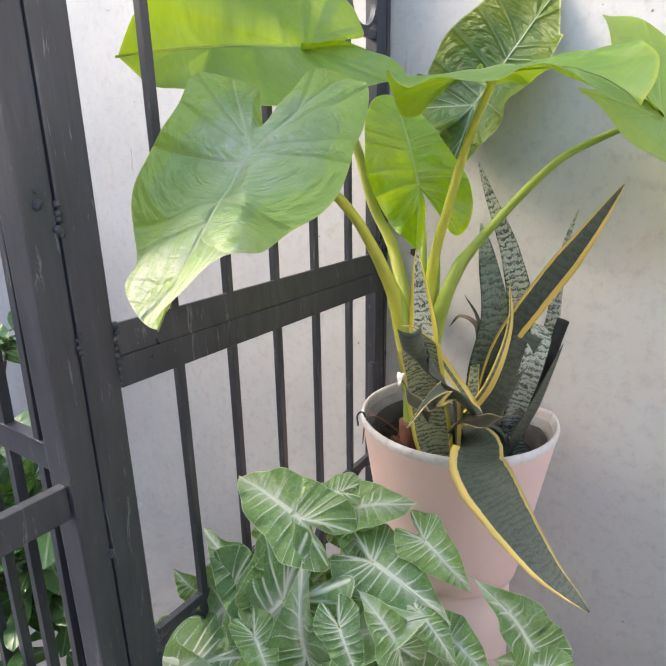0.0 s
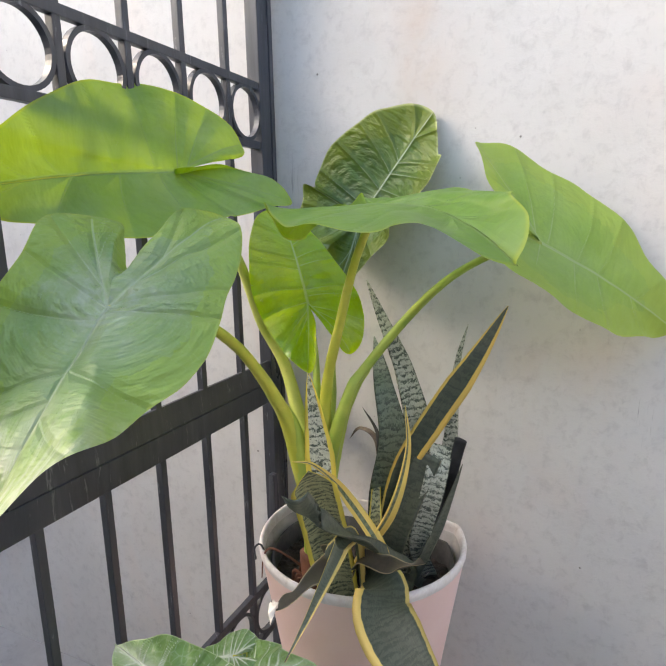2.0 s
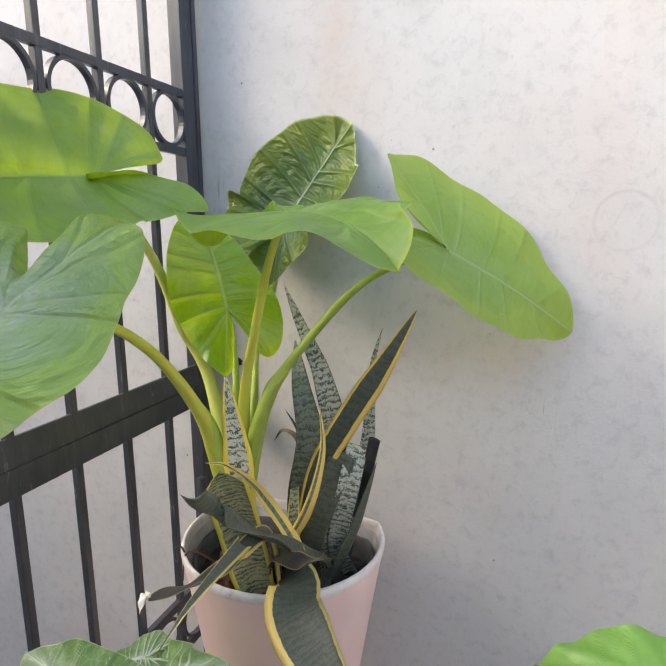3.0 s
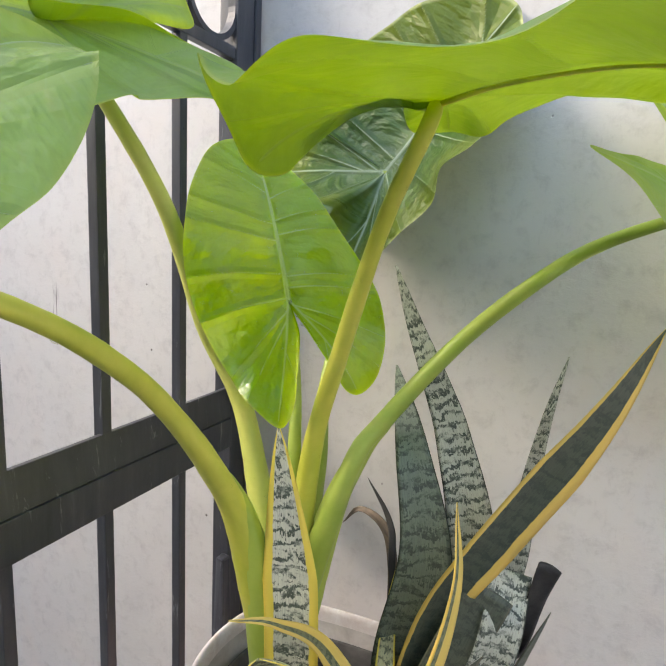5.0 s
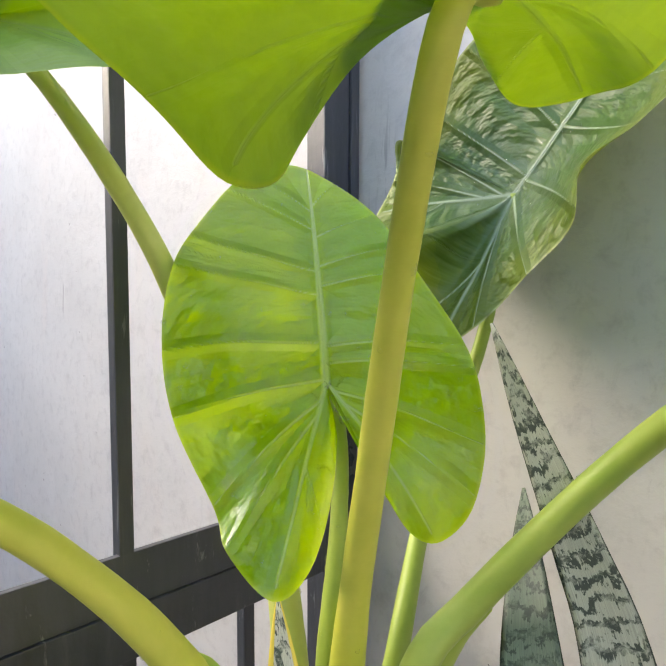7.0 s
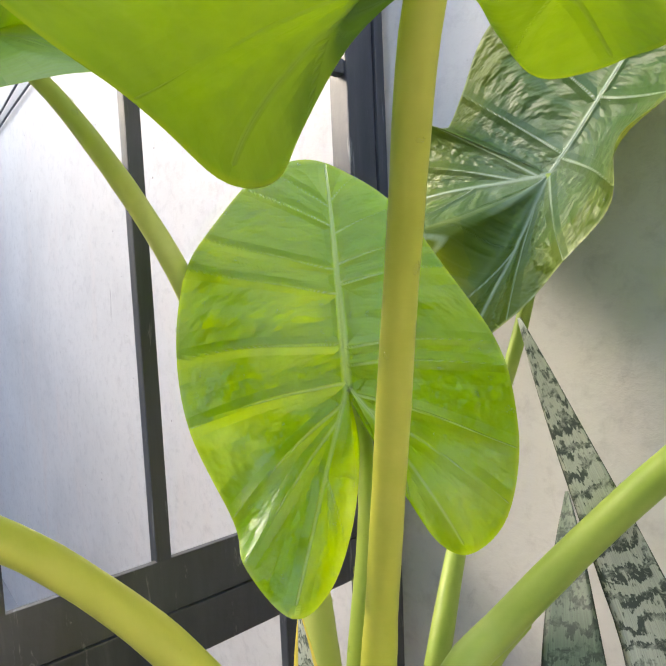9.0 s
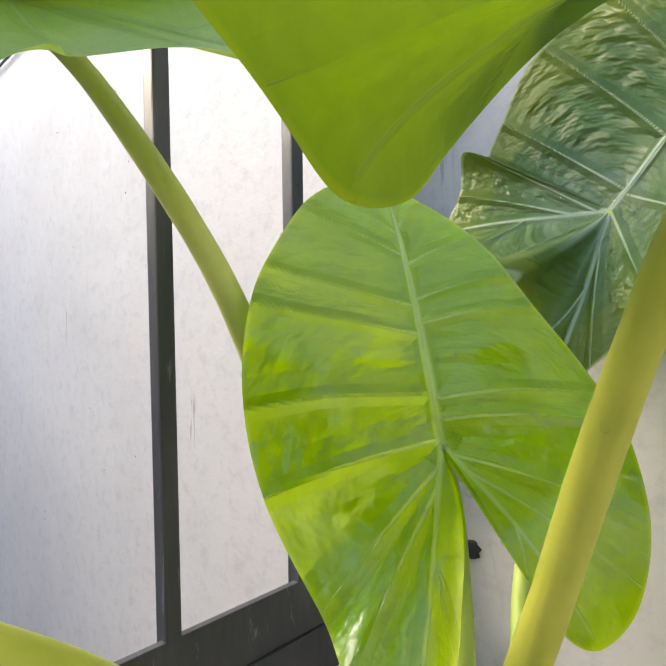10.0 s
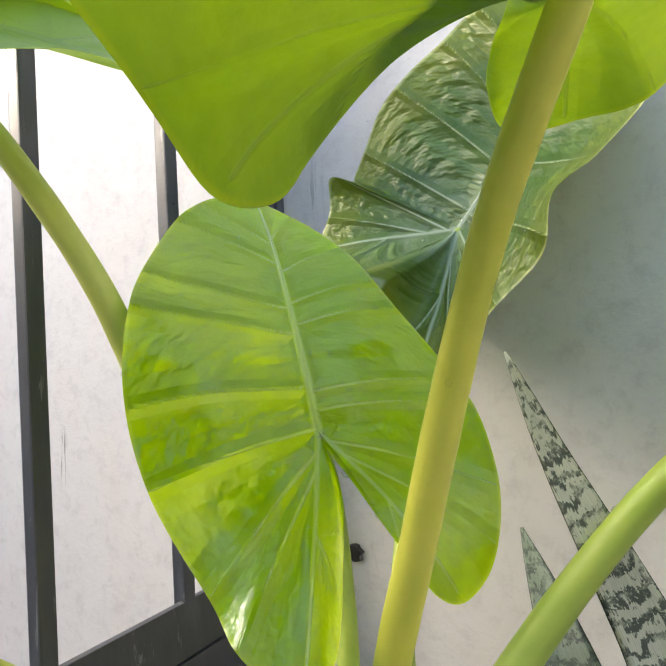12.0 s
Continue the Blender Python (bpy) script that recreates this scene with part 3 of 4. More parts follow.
    faces = [(0, 1 + j, 1 + (j + 1) % around) for j in range(around)]
    for i in range(rings - 1):
        a, b = 1 + i * around, 1 + (i + 1) * around
        faces += [(a + j, b + j, b + (j + 1) % around, a + (j + 1) % around) for j in range(around)]
    data = mesh_of(name, verts, faces, lane=lane, near=near, wide=wide, axis=axis, middle=middle, far=np.linalg.norm(xy, axis=1), reach=reach, flat=np.column_stack([xy + seed * 1.7, np.zeros(len(P))]))
    return data, (C, f, s, w)


def ribbon_mesh(name, points, half, face, cut=False, thick=0.0035, steps=46, across=9, twist=0.0, trough=0.25, seed=0, wave=0.0, taper=0.45, foot=0.6, grow=0.62):
    """A thick strap leaf from base to tip: half its width, the way that its upper face looks."""
    c = curve_through(points, steps)
    t = np.gradient(c, axis=0)
    t /= np.linalg.norm(t, axis=1)[:, None]
    run = np.concatenate([[0], np.cumsum(np.linalg.norm(np.diff(c, axis=0), axis=1))])
    q = run / run[-1]
    rng = np.random.default_rng(seed)
    if cut:
        w = half * (0.72 + 0.28 * np.sin(np.clip(q * 1.4, 0, 1) * math.pi / 2))
    else:
        w = half * np.minimum(foot + (1.15 - foot) * np.sin(np.clip(q / grow, 0, 1) * math.pi / 2), 1) * np.clip((1 - q) / taper, 0.012, 1) ** 0.72
    face = np.array(face, float)
    verts, flat = [], []
    xs = np.linspace(-1, 1, across)
    for i in range(steps):
        n = face - t[i] * (face @ t[i])
        n /= np.linalg.norm(n)
        a = twist * (q[i] - 0.5)
        side = np.cross(t[i], n)
        n, side = n * math.cos(a) + side * math.sin(a), side * math.cos(a) - n * math.sin(a)
        ripple = wave * math.sin(q[i] * 19 + seed)
        for sgn in (1, -1):
            for x in (xs if sgn > 0 else xs[::-1][1:-1]):
                body = thick * 0.5 * (1 - x * x) ** 0.5 * min(1.0, w[i] / half + 0.15)
                verts.append(c[i] + side * (x * w[i]) + n * (trough * w[i] * (x * x - 0.4) + sgn * body + ripple * x))
                flat.append((x * w[i] + seed * 0.37, run[i] + seed * 0.61, x))
    ring = 2 * across - 2
    faces = [(i * ring + j, i * ring + (j + 1) % ring, (i + 1) * ring + (j + 1) % ring, (i + 1) * ring + j) for i in range(steps - 1) for j in range(ring)]
    faces += [tuple(range(ring))[::-1], tuple((steps - 1) * ring + j for j in range(ring))]
    return mesh_of(name, verts, faces, flat=flat)


# ---- setting ----
WALL_Y = 1.064


def slab(name, x0, x1, y0, y1, z0, z1, mat, label, category):
    return tagged(part(name, box(x0, x1, y0, y1, z0, z1), mat, None), label, category, kind="structure")


slab("floor", -6, 3, -3, 3, -0.12, 0, FLOOR, "grey worn concrete floor of the yard", "floor")
slab("wall_north", -6, 3, WALL_Y, WALL_Y + 0.14, 0, 3.4, WALL, "grey cement plaster wall with stains and pits", "wall")
# south, east and west walls stay out of view, added to block and bounce light
slab("wall_south", -6, 3, -1.14, -1.0, 0, 2.0, RENDER, "unseen plain pale rendered wall added behind the camera to shape the light", "wall")
slab("wall_east", 2.0, 2.14, -1.0, WALL_Y, 0, 2.1, RENDER, "unseen plain pale rendered wall added on the east side to bounce light", "wall")
slab("wall_west", -4.14, -4.0, -1.0, WALL_Y, 0, 3.05, RENDER, "unseen plain pale rendered wall added beyond the gate to block low sun", "wall")

# dark drilled hole beside the gate post
bm = bmesh.new()
bmesh.ops.create_cone(bm, cap_ends=True, segments=14, radius1=0.0085, radius2=0.007, depth=0.006, matrix=pose(-0.415, WALL_Y - 0.001, 0.922, 90))
for v in bm.verts:
    v.co.x += 0.0015 * math.sin(v.co.z * 900)
tagged(part("wall_plug", bm, CHAR, None), "small dark plug hole in the plaster wall", "wall plug")

# ---- iron gate ----
GATE_LEAN = 0.018


def gate_point(s, z, out=0.0):
    return Vector((-0.484 + out, 1.03 + s - GATE_LEAN * (z - 0.9), z))


def gate_box(s0, s1, z0, z1, o0, o1, bevel=0.0015):
    bm = box(s0, s1, o0, o1, z0, z1, None, bevel)
    for v in bm.verts:
        v.co = gate_point(v.co.x, v.co.z, v.co.y)
    bmesh.ops.recalc_face_normals(bm, faces=bm.faces[:])
    return bm


def gate_ring(s, z, radius, flat=0.006, deep=0.01, out=0.001):
    bm = bmesh.new()
    n = 40
    rows = []
    for k in range(n):
        a = 2 * math.pi * k / n
        row = []
        for r, o in ((radius, -deep / 2), (radius, deep / 2), (radius - flat, deep / 2), (radius - flat, -deep / 2)):
            row.append(bm.verts.new(gate_point(s + r * math.cos(a), z + r * math.sin(a), out + o)))
        rows.append(row)
    for k in range(n):
        for j in range(4):
            bm.faces.new((rows[k][j], rows[(k + 1) % n][j], rows[(k + 1) % n][(j + 1) % 4], rows[k][(j + 1) % 4]))
    bmesh.ops.recalc_face_normals(bm, faces=bm.faces[:])
    return bm


gate = thing("iron_gate", tuple(gate_point(-0.3, 0)), "black painted iron gate with square bars and a row of rings", "gate")
BARS = [-0.1, -0.208, -0.314, -0.418, -0.518]
for s in BARS:
    part("bar", gate_box(s - 0.0056, s + 0.0056, 0.05, 1.76, -0.0056, 0.0056), BLACK, gate)
for name, z0, z1 in (("top_rail", 1.76, 1.785), ("ring_rail", 1.3975, 1.4105), ("ring_rail", 1.301, 1.314), ("lower_ring_rail", 0.464, 0.48), ("lower_ring_rail", 0.36, 0.373), ("bottom_rail", 0.04, 0.075)):
    part(name, gate_box(-0.6135, -0.0133, z0, z1, -0.0045, 0.0065), BLACK, gate)
# wide middle rail: an upper strip that leans back on a lower flat bar
bm = gate_box(-0.6135, -0.0133, 0.8832, 0.921, 0.0045, 0.0097, 0.001)
for v in bm.verts:
    v.co -= Vector((0.004, 0, 0)) * (1 if v.co.z > 0.9 else 0)
part("middle_rail", bm, BLACK, gate)
part("middle_rail", gate_box(-0.6135, -0.0133, 0.845, 0.883, 0.0057, 0.012), BLACK, gate)
edges = [-0.004] + BARS + [-0.6135]
for a, b in zip(edges[:-1], edges[1:]):
    if abs(a - b) < 0.12:
        part("ring", gate_ring((a + b) / 2, 1.356, 0.0446), BLACK, gate)
        part("ring", gate_ring((a + b) / 2, 0.4185, 0.0485), BLACK, gate)
part("stile", gate_box(-0.013, 0.0195, 0.04, 1.785, -0.015, 0.009), BLACK, gate)
part("stile", gate_box(-0.6575, -0.614, 0.04, 1.785, -0.03, 0.011, 0.003), BLACK, gate)
# weld beads where the rails meet the stile
rng = random.Random(4)
for z0, z1 in ((0.85, 0.92), (0.455, 0.485)):
    bm = bmesh.new()
    for k in range(9):
        z = z0 + (z1 - z0) * k / 8
        bmesh.ops.create_icosphere(bm, subdivisions=2, radius=rng.uniform(0.0035, 0.0055), matrix=Matrix.Translation(gate_point(-0.6115 + rng.uniform(-0.002, 0.002), z, 0.009)))
    part("weld", bm, BLACK, gate)

post = thing("gate_post", tuple(gate_point(0.03, 0)), "black square steel gate post against the plaster wall", "gate post")
part("tube", gate_box(0.021, 0.0325, 0.0, 1.95, -0.03, 0.011, 0.002), BLACK, post)
bm = gate_box(-0.031, -0.0145, 0.59, 0.695, 0.0, 0.016, 0.003)
for v in bm.verts:
    v.co += Vector((noise.noise(v.co * 60), noise.noise(v.co * 60 + Vector((5, 0, 0))), noise.noise(v.co * 60 + Vector((0, 5, 0))))) * 0.004
part("latch", bm, BLACK, post, "crusted black latch plate")

post2 = thing("gate_post", tuple(gate_point(-0.66, 0)), "black square steel post with paint chips and weld marks", "gate post")
part("tube", gate_box(-0.693, -0.659, 0.0, 1.95, -0.032, 0.0095, 0.003), BLACK, post2)
for z, s in ((1.05, -0.657), (1.035, -0.6585), (0.91, -0.657), (0.65, -0.657), (1.065, -0.675)):
    bm = bmesh.new()
    for k in range(5):
        bmesh.ops.create_icosphere(bm, subdivisions=2, radius=rng.uniform(0.0025, 0.0045), matrix=Matrix.Translation(gate_point(s + rng.uniform(-0.003, 0.003), z + rng.uniform(-0.01, 0.01), 0.01)))
    part("weld", bm, BLACK, post2)

fence = thing("iron_fence", (-1.0, 0.35, 0), "black iron side fence with thin bars and one rail", "fence")
for k in range(9):
    x = -0.56 - 0.078 * k
    part("bar", box(x - 0.0065, x + 0.0065, 0.3535, 0.3665, 0.04, 1.7, None, 0.0012), BLACK, fence)
for z0, z1 in ((0.748, 0.782), (0.04, 0.07), (1.3, 1.313), (1.4, 1.413), (1.69, 1.71)):
    part("rail", box(-1.32, -0.508, 0.352, 0.368, z0, z1, None, 0.0012), BLACK, fence)
rail = thing("rail_bar", tuple(gate_point(-0.9, 0.69)), "black flat iron rail welded to the gate post", "rail")
part("bar", gate_box(-1.25, -0.6935, 0.71, 0.752, -0.012, 0.002, 0.002), BLACK, rail)
part("upright", gate_box(-1.208, -1.192, 0.0, 0.7095, -0.012, 0.002), BLACK, rail)

# ---- pink pot on its stand ----
PX, PY = -0.245, 0.9
stand = thing("plant_stand", (PX, PY, 0), "round pink painted stand under the plant pot", "plant stand")
part("body", lathe("body", [(0.0, 0.0), (0.125, 0.0), (0.128, 0.01), (0.118, 0.2), (0.11, 0.385), (0.105, 0.395), (0.0, 0.395)], (PX, PY, 0)), PINK_BASE, stand)

pot = thing("plant_pot", (PX, PY, 0.3975), "pink painted plant pot with a worn white rim", "plant pot")
part("body", lathe("body", [(0.0000, 0.0), (0.1141, 0.0), (0.1204, 0.006), (0.1231, 0.02), (0.1326, 0.09), (0.1468, 0.18), (0.1569, 0.242), (0.1612, 0.266), (0.1622, 0.2715)], (PX, PY, 0.3975), 128, 0.002, 0.75), PINK, pot)
part("rim", lathe("rim", [(0.1622, 0.2715), (0.1642, 0.276), (0.1647, 0.281), (0.1632, 0.2857), (0.1608, 0.2873), (0.1582, 0.2862), (0.1565, 0.282), (0.1559, 0.277), (0.1551, 0.27)], (PX, PY, 0.3975), 128, 0.002, 0.75), RIM, pot, "chipped white rim")
part("inside", lathe("inside", [(0.1551, 0.27), (0.1516, 0.25), (0.1475, 0.21)], (PX, PY, 0.3975), 96, 0.002, 0.75), CHALKY, pot, "stained white inner wall")
part("liner", lathe("liner", [(0.1444, 0.215), (0.1466, 0.25), (0.1444, 0.256), (0.1413, 0.254), (0.1388, 0.215)], (PX, PY, 0.3975), 96, 0.002, 0.75), INNER, pot, "dark inner nursery pot")
bm = bmesh.new()
bmesh.ops.create_grid(bm, x_segments=60, y_segments=60, size=0.142)
for v in bm.verts:
    d = math.hypot(v.co.x, v.co.y)
    if d > 1e-6:
        q = max(abs(v.co.x), abs(v.co.y)) / d
        v.co.x, v.co.y = v.co.x * q, v.co.y * q
    v.co.y = min(v.co.y, 0.098)
    v.co.z = 0.012 * noise.noise(v.co * 22) + 0.006 * noise.noise(v.co * 70) + 0.003 * noise.noise(v.co * 190)
    v.co += Vector((PX, PY, 0.618))
part("soil", bm, SOIL, pot, "dark damp potting soil")

part("liner_clip", tube("liner_clip", [(PX - 0.115, PY - 0.1, 0.66), (PX - 0.123, PY - 0.107, 0.693), (PX - 0.131, PY - 0.113, 0.689), (PX - 0.13, PY - 0.112, 0.67)], [0.0016, 0.0016], 8, 20), BLACK, pot, "bent black wire over the rim")

# cables along the wall beyond the gate
for pts in ([(-2.6, 1.612), (-2.2, 1.643), (-1.9, 1.662), (-1.435, 1.68), (-1.0, 1.72)], [(-2.6, 1.641), (-2.2, 1.676), (-1.9, 1.703), (-1.5, 1.735), (-1.0, 1.79)]):
    cable = thing("cable", (pts[0][0], 1.055, pts[0][1]), "thin dark cable running along the plaster wall", "cable", "cables on the wall")
    part("wire", tube("wire", [(x, 1.0565, z) for x, z in pts], [0.0032, 0.0032], 8, 60), BLACK, cable)

# ---- elephant-ear plant in the pot ----
SYNGO = leaf_skin("variegated_arrowhead_leaf", (0.05, 0.17, 0.055), (0.13, 0.3, 0.1), (0.9, 0.95, 0.82), 0.3, 0.3, (0.28, 0.44, 0.08), 0.75, (0.62, 0.74, 0.46), 0.15, 0.15, 0.6, 1.0, 0.25, 0.6, (0.24, 0.42, 0.1), net=0.16, scale=110.0)
L1 = dict(joint=(-0.32, 0.489, 1.105), tip=(-0.293, 0.334, 0.965), up=(0.23, -0.63, 0.742), lobes=(9, 17), notch=13, outline=[
    (21, 0, 0), (20.5, -2.4, 3.2), (15.4, -5.1, 3.9), (11, -6.1, 0.2), (6.5, -8.9, -1.1), (1.1, -9.9, -1.1), (-4.1, -9.4, -1.9), (-9.4, -9.2, -1.2), (-12.1, -8.5, -0.7),
    (-14.4, -6.3, -1.9), (-13.3, -4.6, -0.4), (-12.1, -2.1, 0.4), (-10.1, 0.3, -1.1), (-6.9, 1.9, -2.5), (-8.9, 3.2, -3.3), (-10.9, 4.1, -2.8), (-12.4, 4.8, -1.6), (-11.1, 6.7, 0.2),
    (-7.1, 8.6, 2.7), (-2.4, 8.1, 3.5), (1.2, 9.3, 2.2), (4.3, 10.8, 0.1), (7.3, 11.1, -2.3), (12.1, 8.9, -3.2), (16.1, 7.2, -2.4), (19.5, 3.5, -1.1)])
L2 = dict(joint=(-0.421, 0.717, 1.241), tip=(-0.522, 0.497, 1.213), up=(0.705, -0.396, 0.588), lobes=(9, 17), notch=13, outline=[
    (24.3, 0, 0), (21.3, -2.8, -1.6), (18.1, -5.3, -0.3), (13, -8.3, 0.9), (3.7, -10.1, 1.8), (-1.2, -10, 3.9), (-2, -10, 3.6), (-4.9, -10, 3.8), (-8.8, -8.6, 2.3),
    (-13.4, -7.4, 1), (-12.7, -3.1, 0.9), (-9.5, -1.5, 1.1), (-4.6, -1.1, 1.8), (1.3, -1, 1.8), (-1.9, 0.2, 0.6), (-7.4, 1.5, -0.3), (-11.8, 3, -1.2), (-12.2, 4.6, -1),
    (-10.8, 7.4, 0), (-6.6, 10.3, 1.1), (-0.2, 12.4, 2.1), (4.4, 11.2, 3.8), (10.2, 8.7, 5.4), (15.3, 5.8, 5.9), (19.2, 3.2, 5.2), (21.9, 2.4, 3.4)])
L3 = dict(joint=(-0.301, 1.037, 1.186), tip=(-0.184, 1.051, 1.345), up=(-0.334, -0.886, 0.321), lobes=(10, 18), notch=15, outline=[
    (19.8, -0, 0), (17.7, 2.9, -0.2), (15.3, 5.4, -0.7), (15, 6.9, -0.2), (10.3, 9.4, 1.7), (6.8, 9.9, 2.8), (3.7, 10.2, 4.8), (0.6, 10.5, 2.7), (-3.8, 9.2, 2.1),
    (-7.2, 9.7, 3), (-10, 10.5, 5.3), (-10.5, 9.3, 7), (-9.3, 7.8, 7.9), (-7.7, 6.8, 8.5), (-6, 5.9, 8.8), (-5.8, 4.5, 9.2), (-8.8, 1, 8.3), (-8.6, -4.3, 7),
    (-7.5, -7.5, 5.4), (-4.3, -9, 5), (-1.8, -9.8, 6.2), (-1, -8.2, 4.8), (-0.3, -10.6, 3.7), (4.4, -11.3, 4.5), (8.3, -10.5, 4.4), (11.1, -9.6, 4.2), (14.2, -8.1, 3.6),
    (16.2, -6.3, 2.8), (19, -3.4, 1.6)])
L4 = dict(joint=(-0.004, 0.954, 1.146), tip=(0.176, 1.033, 1.028), up=(0.612, -0.551, 0.567), lobes=(9, 17), notch=13, outline=[
    (23, 0, 0), (21.3, 2, -2), (17.3, 5.2, -0.8), (13.6, 7.9, 0.4), (9.9, 8.9, 1.3), (5.3, 9.8, 2), (1.1, 10.2, 2.4), (-2.2, 9.1, 1.8), (-6, 8.4, 2),
    (-12.5, 6, 1.6), (-9.6, 3.1, 1.6), (-7.2, 1, 0.5), (-4.1, 0.3, 0.4), (-2, 0.9, 1), (-6.4, 1.8, 3.1), (-9.3, 1.4, 4.3), (-12.2, -2.8, 3.1), (-14.2, -8.5, 1.9),
    (-12.8, -11.1, 0.6), (-8.3, -13.3, 0.4), (-1.9, -12.7, 1.4), (3.9, -12.1, 1.9), (7.4, -10.8, 2.3), (11.7, -8.8, 2.4), (15.9, -6, 2.2), (19.9, -3.2, 1.5)])
L5 = dict(joint=(-0.311, 0.853, 1.061), tip=(-0.385, 0.905, 1.193), up=(0.655, -0.501, 0.565), lobes=(9, 17), notch=13, outline=[
    (16, 0, 0), (13.4, 2.5, 0.6), (10.6, 4.2, 1.1), (7.6, 5.5, 1.3), (4.5, 6.9, 0.9), (1.8, 7.9, 0.7), (-1.3, 7.9, 1.4), (-4.5, 7.6, 0.9), (-7.2, 6.7, -0.3),
    (-8.4, 5, -1), (-7.9, 3.6, -0.9), (-6.2, 2.3, 0.2), (-1.9, 0.4, 0.4), (-0.8, 0, 0.3), (-3.3, 0.3, 0), (-6.7, -0.3, -1.2), (-9.5, -1.6, -0.9), (-10.5, -3.3, 0.1),
    (-8.4, -5.2, 0.1), (-6.3, -5.8, -0.6), (-2.1, -7.8, 0.6), (2.2, -8.5, 1.4), (6.3, -8, 2), (10.4, -6.6, 1.4), (14.6, -4.3, 0.5), (16.1, -2.2, 0.2)])
L6 = dict(joint=(-0.184, 0.792, 1.197), tip=(0.005, 0.62, 1.142), up=(0.081, -0.22, 0.972), lobes=(9, 22), notch=16, outline=[
    (26.1, 0, 0), (25.6, -1.4, 1.4), (23.6, -2.9, 3.2), (20.2, -3.7, 4), (13.8, -8.4, 2.4), (8, -13.8, 1.5), (3.6, -13.2, 0.7), (-4, -9.6, -0.5), (-5.6, -7.9, -1.8),
    (-10.3, -7.8, -2.3), (-10.6, -6.2, -2.4), (-10.3, -4.3, -2.1), (-8.3, -2.4, -1.2), (-6, -1.2, -0.8), (-3.4, 0, -0.2), (-2.3, 0.4, 0.5), (-1.3, 1.3, 1.4), (-0.8, 2.9, 0.2),
    (-2.6, 3.7, -0.2), (-3.9, 4.5, -0.8), (-5.5, 5.2, -1.5), (-7, 7.1, -4.4), (-7.5, 9.4, -4.8), (-5.4, 11.3, -2.8), (-1.2, 13.5, 0.9), (1, 14.1, 1.8), (3.5, 14, 0.9),
    (12.2, 13.3, 1.5), (17.9, 9.4, 2), (21, 8.3, 2.7), (24.3, 5.3, 2.6)])

plant = thing("elephant_ear_plant", (-0.275, 0.8, 0.62), "tall elephant-ear plant with broad green arrow-shaped leaves", "plant")


def elephant_leaf(spec, mat, label, stalk, radii, tone=STALK, **shape):
    data, (C, f, s, w) = blade_mesh("leaf", **spec, **shape)
    leaf = part("leaf", data, mat, plant, label)
    # the raised midrib along the underside
    around, rings = shape["around"], shape["rings"]
    spine = [C] + [np.array(data.vertices[1 + int(q * (rings - 1)) * around].co) for q in (0.15, 0.3, 0.45, 0.6, 0.75, 0.9)]
    part("midrib", tube("midrib", [p - w * 0.0019 for p in spine], [0.0018, 0.0013, 0.001, 0.0008, 0.0006, 0.0004], 8, 30), STALK, leaf)
    part("stalk", tube("stalk", [tuple(C - w * 0.002)] + stalk, radii, 18, 60, 0.9, 0.05, len(stalk)), tone, plant, "yellow-green leaf stalk")
    return leaf


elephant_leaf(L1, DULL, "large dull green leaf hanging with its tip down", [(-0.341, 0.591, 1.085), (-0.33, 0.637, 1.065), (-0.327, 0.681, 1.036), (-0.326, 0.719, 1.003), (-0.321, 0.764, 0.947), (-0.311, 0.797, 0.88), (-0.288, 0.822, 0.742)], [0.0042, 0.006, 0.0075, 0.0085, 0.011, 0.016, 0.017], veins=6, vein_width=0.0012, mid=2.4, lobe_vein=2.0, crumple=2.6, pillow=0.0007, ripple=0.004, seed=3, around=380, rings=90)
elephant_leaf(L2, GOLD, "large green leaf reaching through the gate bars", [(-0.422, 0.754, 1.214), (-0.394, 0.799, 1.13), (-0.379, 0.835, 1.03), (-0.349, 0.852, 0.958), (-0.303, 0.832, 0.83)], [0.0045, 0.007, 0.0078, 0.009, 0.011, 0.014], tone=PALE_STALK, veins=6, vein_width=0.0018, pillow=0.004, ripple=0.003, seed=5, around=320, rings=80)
elephant_leaf(L3, OLIVE, "crinkled dark green leaf against the wall", [(-0.314, 1.016, 1.069), (-0.331, 0.983, 0.97), (-0.296, 0.9, 0.893), (-0.302, 0.87, 0.76)], [0.004, 0.0055, 0.0065, 0.008, 0.011], tone=GREEN_STALK, veins=7, mid=2.2, lobe_vein=2.0, vein_width=0.0013, pillow=0.0032, ripple=0.0015, seed=7, around=400, rings=96, sharp=False, bow=1.5)
elephant_leaf(L4, LIGHT, "broad green leaf spreading in front of the wall", [(-0.031, 0.934, 1.143), (-0.082, 0.924, 1.121), (-0.12, 0.881, 1.093), (-0.175, 0.891, 1.038), (-0.227, 0.866, 0.967), (-0.242, 0.839, 0.932), (-0.284, 0.827, 0.783)], [0.0045, 0.0055, 0.0064, 0.0072, 0.0078, 0.0085, 0.0125, 0.016], tone=GREEN_STALK, veins=5, vein_width=0.0018, pillow=0.001, ripple=0.003, seed=9, around=300, rings=72, sharp=False)
elephant_leaf(L5, LIME, "glossy bright lime green young leaf", [(-0.312, 0.865, 1.03), (-0.3, 0.853, 0.984), (-0.289, 0.835, 0.927), (-0.289, 0.833, 0.82)], [0.0042, 0.0052, 0.006, 0.0075, 0.01], tone=GREEN_STALK, veins=8, mid=2.3, lobe_vein=1.3, vein_width=0.0013, pillow=0.0016, ripple=0.0008, belly=0.006, seed=11, around=320, rings=90, sharp=False)
